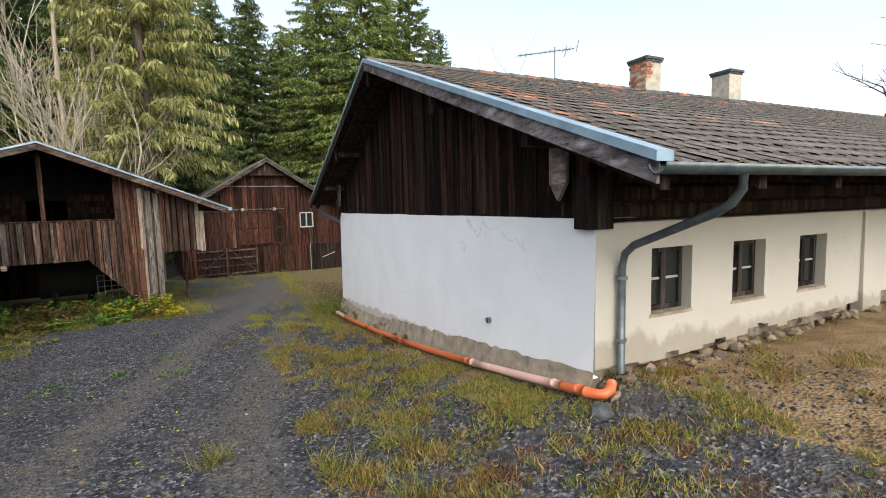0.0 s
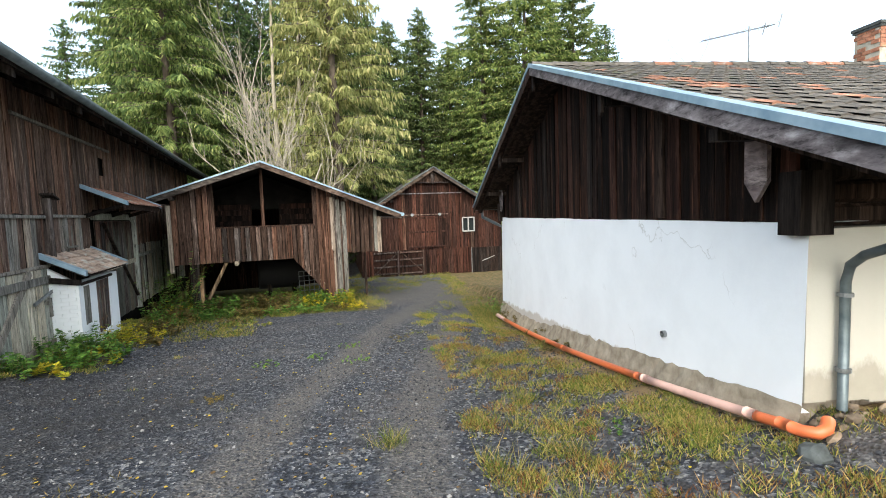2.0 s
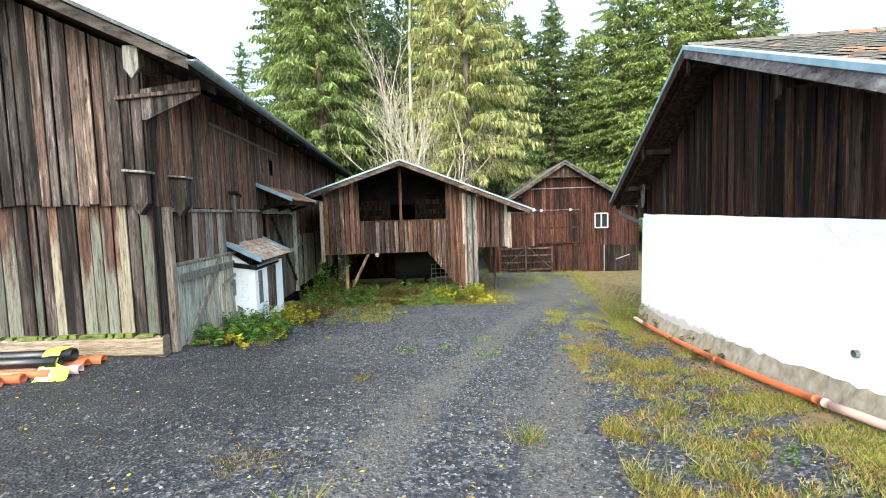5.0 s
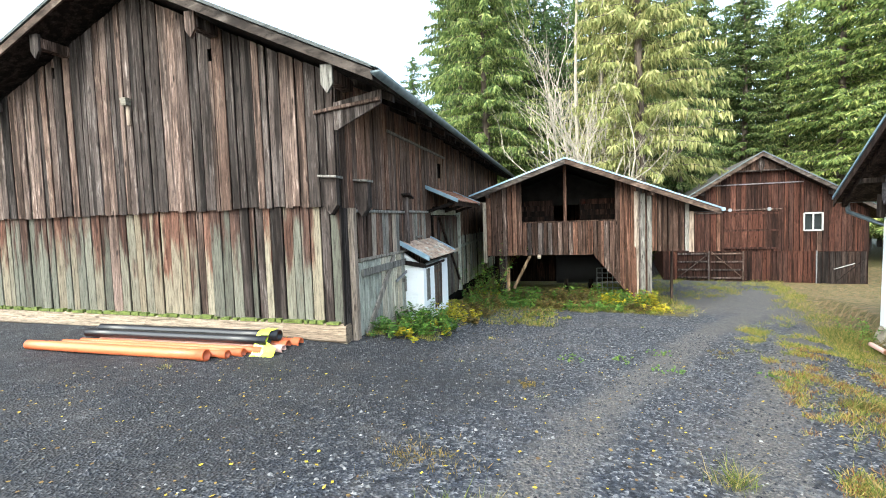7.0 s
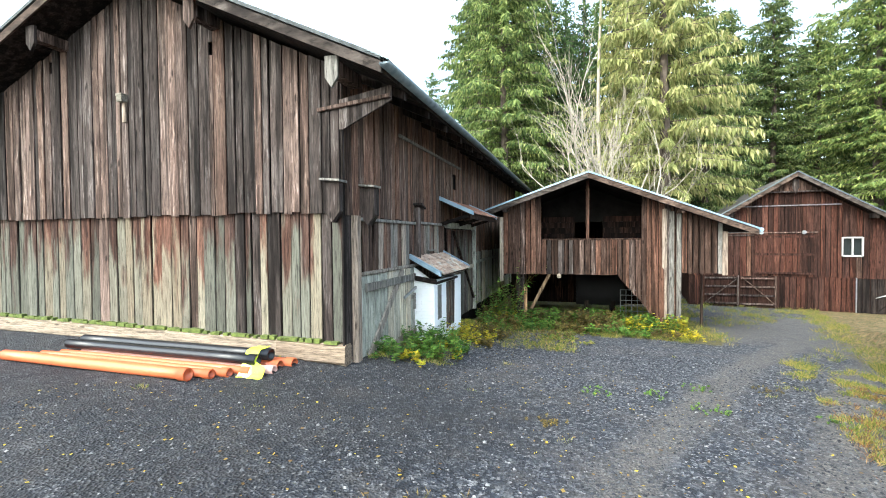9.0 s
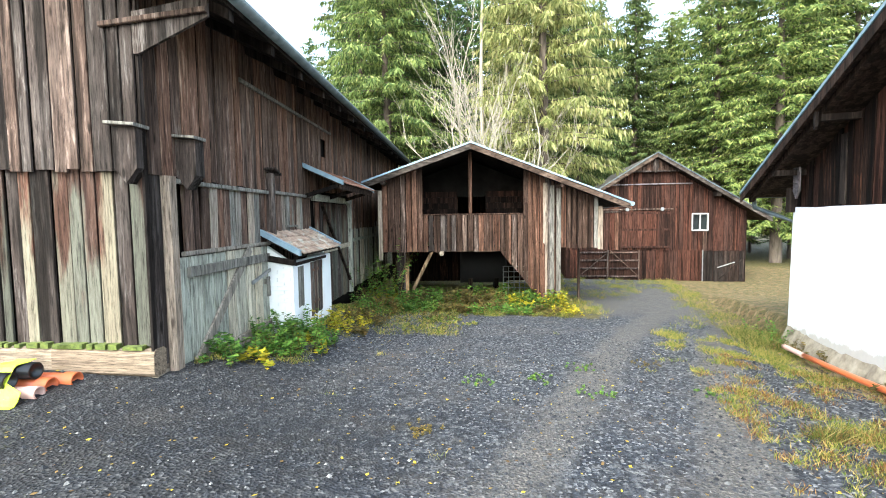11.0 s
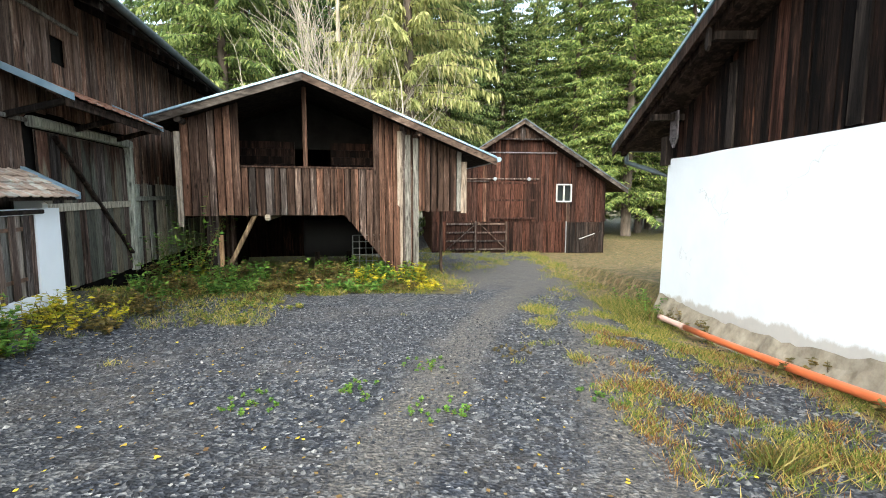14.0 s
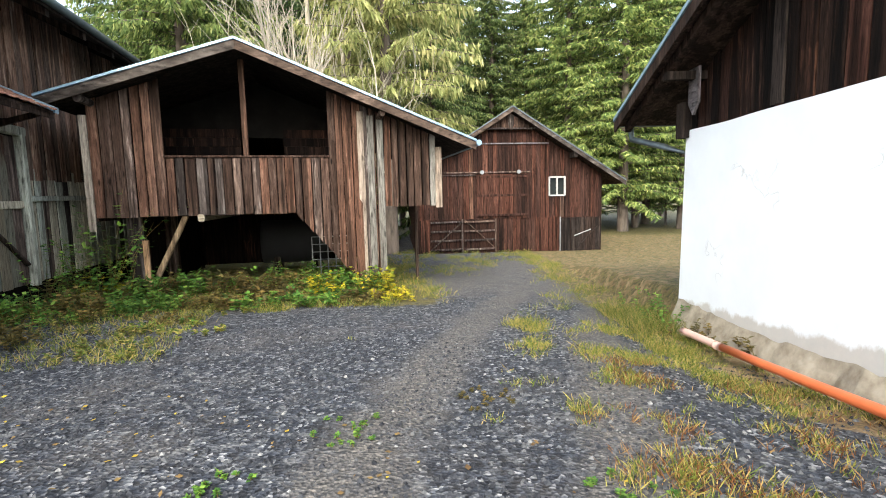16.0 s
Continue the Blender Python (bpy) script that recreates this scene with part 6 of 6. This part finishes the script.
blades("grass", scatter(5200, (-10, 6, -1.5, 14), tuft_density, 5), 16, 0.02, 0.09, M_GRASS, "short autumn grass tufts on gravel and clay", 0.045)
blades("grass", scatter(2600, (-9, 12, 13, 34), tuft_density, 6), 14, 0.06, 0.2, M_GRASS, "short autumn grass beyond the yard", 0.07)
def verge_density(x, y):
    fx, fy = local(FARM_P, FARM_A, x, y)
    if fx > -0.1 and fy > -0.1 or not -2.6 < fx < 3.5 or fy < -3.4:
        return 0
    n = noise.noise((x * 1.6, y * 1.6, 22)) + 0.5 * noise.noise((x * 5, y * 5, 26))
    return max(0.0, 0.05 + 1.3 * n) * (1 - 0.8 * zone(x, y)[1])


blades("grass", scatter(1500, (-1.5, 5.5, 0.5, 14), verge_density, 31), 20, 0.02, 0.10, M_GRASS, "patchy yellow-green grass along the white wall", 0.04)
blades("dry_grass_tuft", scatter(1100, (-1.5, 5.5, 0.5, 12), verge_density, 32), 16, 0.02, 0.10, M_STRAW, "rust-brown dried grass tufts along the white wall", 0.045)
fl_spots = []
for k in range(110):
    x, y = at(FARM_P, FARM_A, -rg_.uniform(0.05, 0.9), rg_.uniform(9.9, 11.6))
    fl_spots.append((x, y))
blades("grass", fl_spots, 30, 0.1, 0.32, M_GRASS, "long grass at the corner of the white wall", 0.07)
tufts = [(-1.0, 4.6), (0.2, 5.4), (0.6, 3.4), (0.35, 6.4), (1.0, 2.6), (-0.3, 8.3), (0.8, 4.6), (-2.1, 2.4), (0.1, 4.2), (1.4, 1.6), (2.2, 1.4), (2.9, 1.2)]
blades("grass_tuft", [(x + 0.12 * rg_.normal(), y + 0.12 * rg_.normal()) for x, y in tufts for _ in range(6)], 26, 0.08, 0.26, M_GRASS, "shaggy grass tufts growing in the gravel", 0.05)


def open_ground(x, y):
    g, c, t = zone(x, y)
    bx, by = local(BARN_P, BARN_A, x, y)
    fx, fy = local(FARM_P, FARM_A, x, y)
    if (bx < 0.05 and by > -0.05) or (fx > -0.05 and fy > -0.05):
        return 0
    return (1 - 0.75 * g - 0.3 * t) * (1 - 0.65 * wetness(x, y))


peb = Geo()
for x, y in scatter(36000, (-9, 5, -0.5, 12.5), open_ground, 9):
    s = rnd.choice((0.007, 0.009, 0.011, 0.014, 0.02)) * rnd.uniform(0.7, 1.4)
    z, a = height(x, y), rnd.uniform(0, 3.14)
    c, q = math.cos(a) * s, math.sin(a) * s
    peb.add([(x + c, y + q, z), (x - q, y + c, z + 0.1 * s), (x - c, y - q, z), (x + q, y - c, z + 0.15 * s), (x + 0.3 * c, y + 0.2 * q, z + s * 0.8)], [(0, 1, 4), (1, 2, 4), (2, 3, 4), (3, 0, 4)])
o = part("gravel", peb, M_PEBBLE)
tagged(o, "loose grey gravel stones scattered over the yard", "gravel", kind="stuff")
fs_ = scatter(1900, (-9, 4, -0.5, 10), lambda x, y: open_ground(x, y) * (0.35 + 0.65 * smooth01((-2.5 - x) / 2) * smooth01((5 - y) / 2)), 12)
P = np.array([(x, y, height(x, y) + 0.012) for x, y in fs_])
D = rg_.normal(size=(len(P), 3)) * (1, 1, 0.15)
D /= np.linalg.norm(D, axis=1)[:, None]
W = np.cross(D, (0, 0, 1)) + rg_.normal(scale=0.2, size=(len(P), 3))
ln = rg_.uniform(0.02, 0.05, (len(P), 1))
tagged(quads("fallen_leaves", P, D * ln, W * ln * 0.35, M_FALLEN, None), "yellow and brown fallen leaves on the gravel", "leaves", kind="stuff")
bank = random.Random(77)
for k in range(34):
    bx, by = bank.uniform(0.7, 3.6), bank.uniform(5.0, 9.3)
    x, y = at(BARN_P, BARN_A, bx, by)
    mat, lab = bank.choice(((M_WEED_B, "browning weeds on the bank by the barn"), (M_WEED, "low green weeds on the bank by the barn"), (M_WEED_B, "browning weeds on the bank by the barn"), (M_GRASS, "yellowing weeds on the bank by the barn")))
    weed("weed_clump", x, y, 0.42, 0.22 if bx < 2 else 0.10, 340, mat, lab, 0.05)
blades("grass", [(at(BARN_P, BARN_A, bank.uniform(0.5, 3.4), bank.uniform(4.6, 9.5))) for _ in range(420)], 18, 0.03, 0.14, M_GRASS, "patchy grass on the bank by the barn", 0.05)
blades("dry_grass_tuft", [(-0.15 + 0.05 * rg_.normal(), 8.35 + 0.05 * rg_.normal()) for _ in range(14)], 22, 0.06, 0.18, M_WEED_B, "reddish brown dried grass tussock on the gravel", 0.04)
blades("dry_grass_tuft", [(-3.0 + 0.25 * rg_.normal(), 3.1 + 0.2 * rg_.normal()) for _ in range(40)], 12, 0.02, 0.07, M_WEED_B, "trampled tan grass patch on the gravel", 0.05)
for px_, py_ in ((-2.6, 8.6), (-3.4, 8.9), (-4.2, 8.3), (-3.1, 9.8), (-2.2, 10.6), (-1.2, 9.4), (-3.9, 6.2), (-0.9, 11.4), (0.55, 7.4), (0.9, 6.2), (0.35, 8.6), (1.15, 5.0), (1.3, 3.9), (0.75, 2.9), (1.9, 2.6), (1.6, 1.8)):
    weed("low_weed", px_, py_, 0.28, 0.05, 420, M_WEED_B if rnd.random() < 0.5 else M_WEED, "low creeping weeds on the gravel", 0.026)
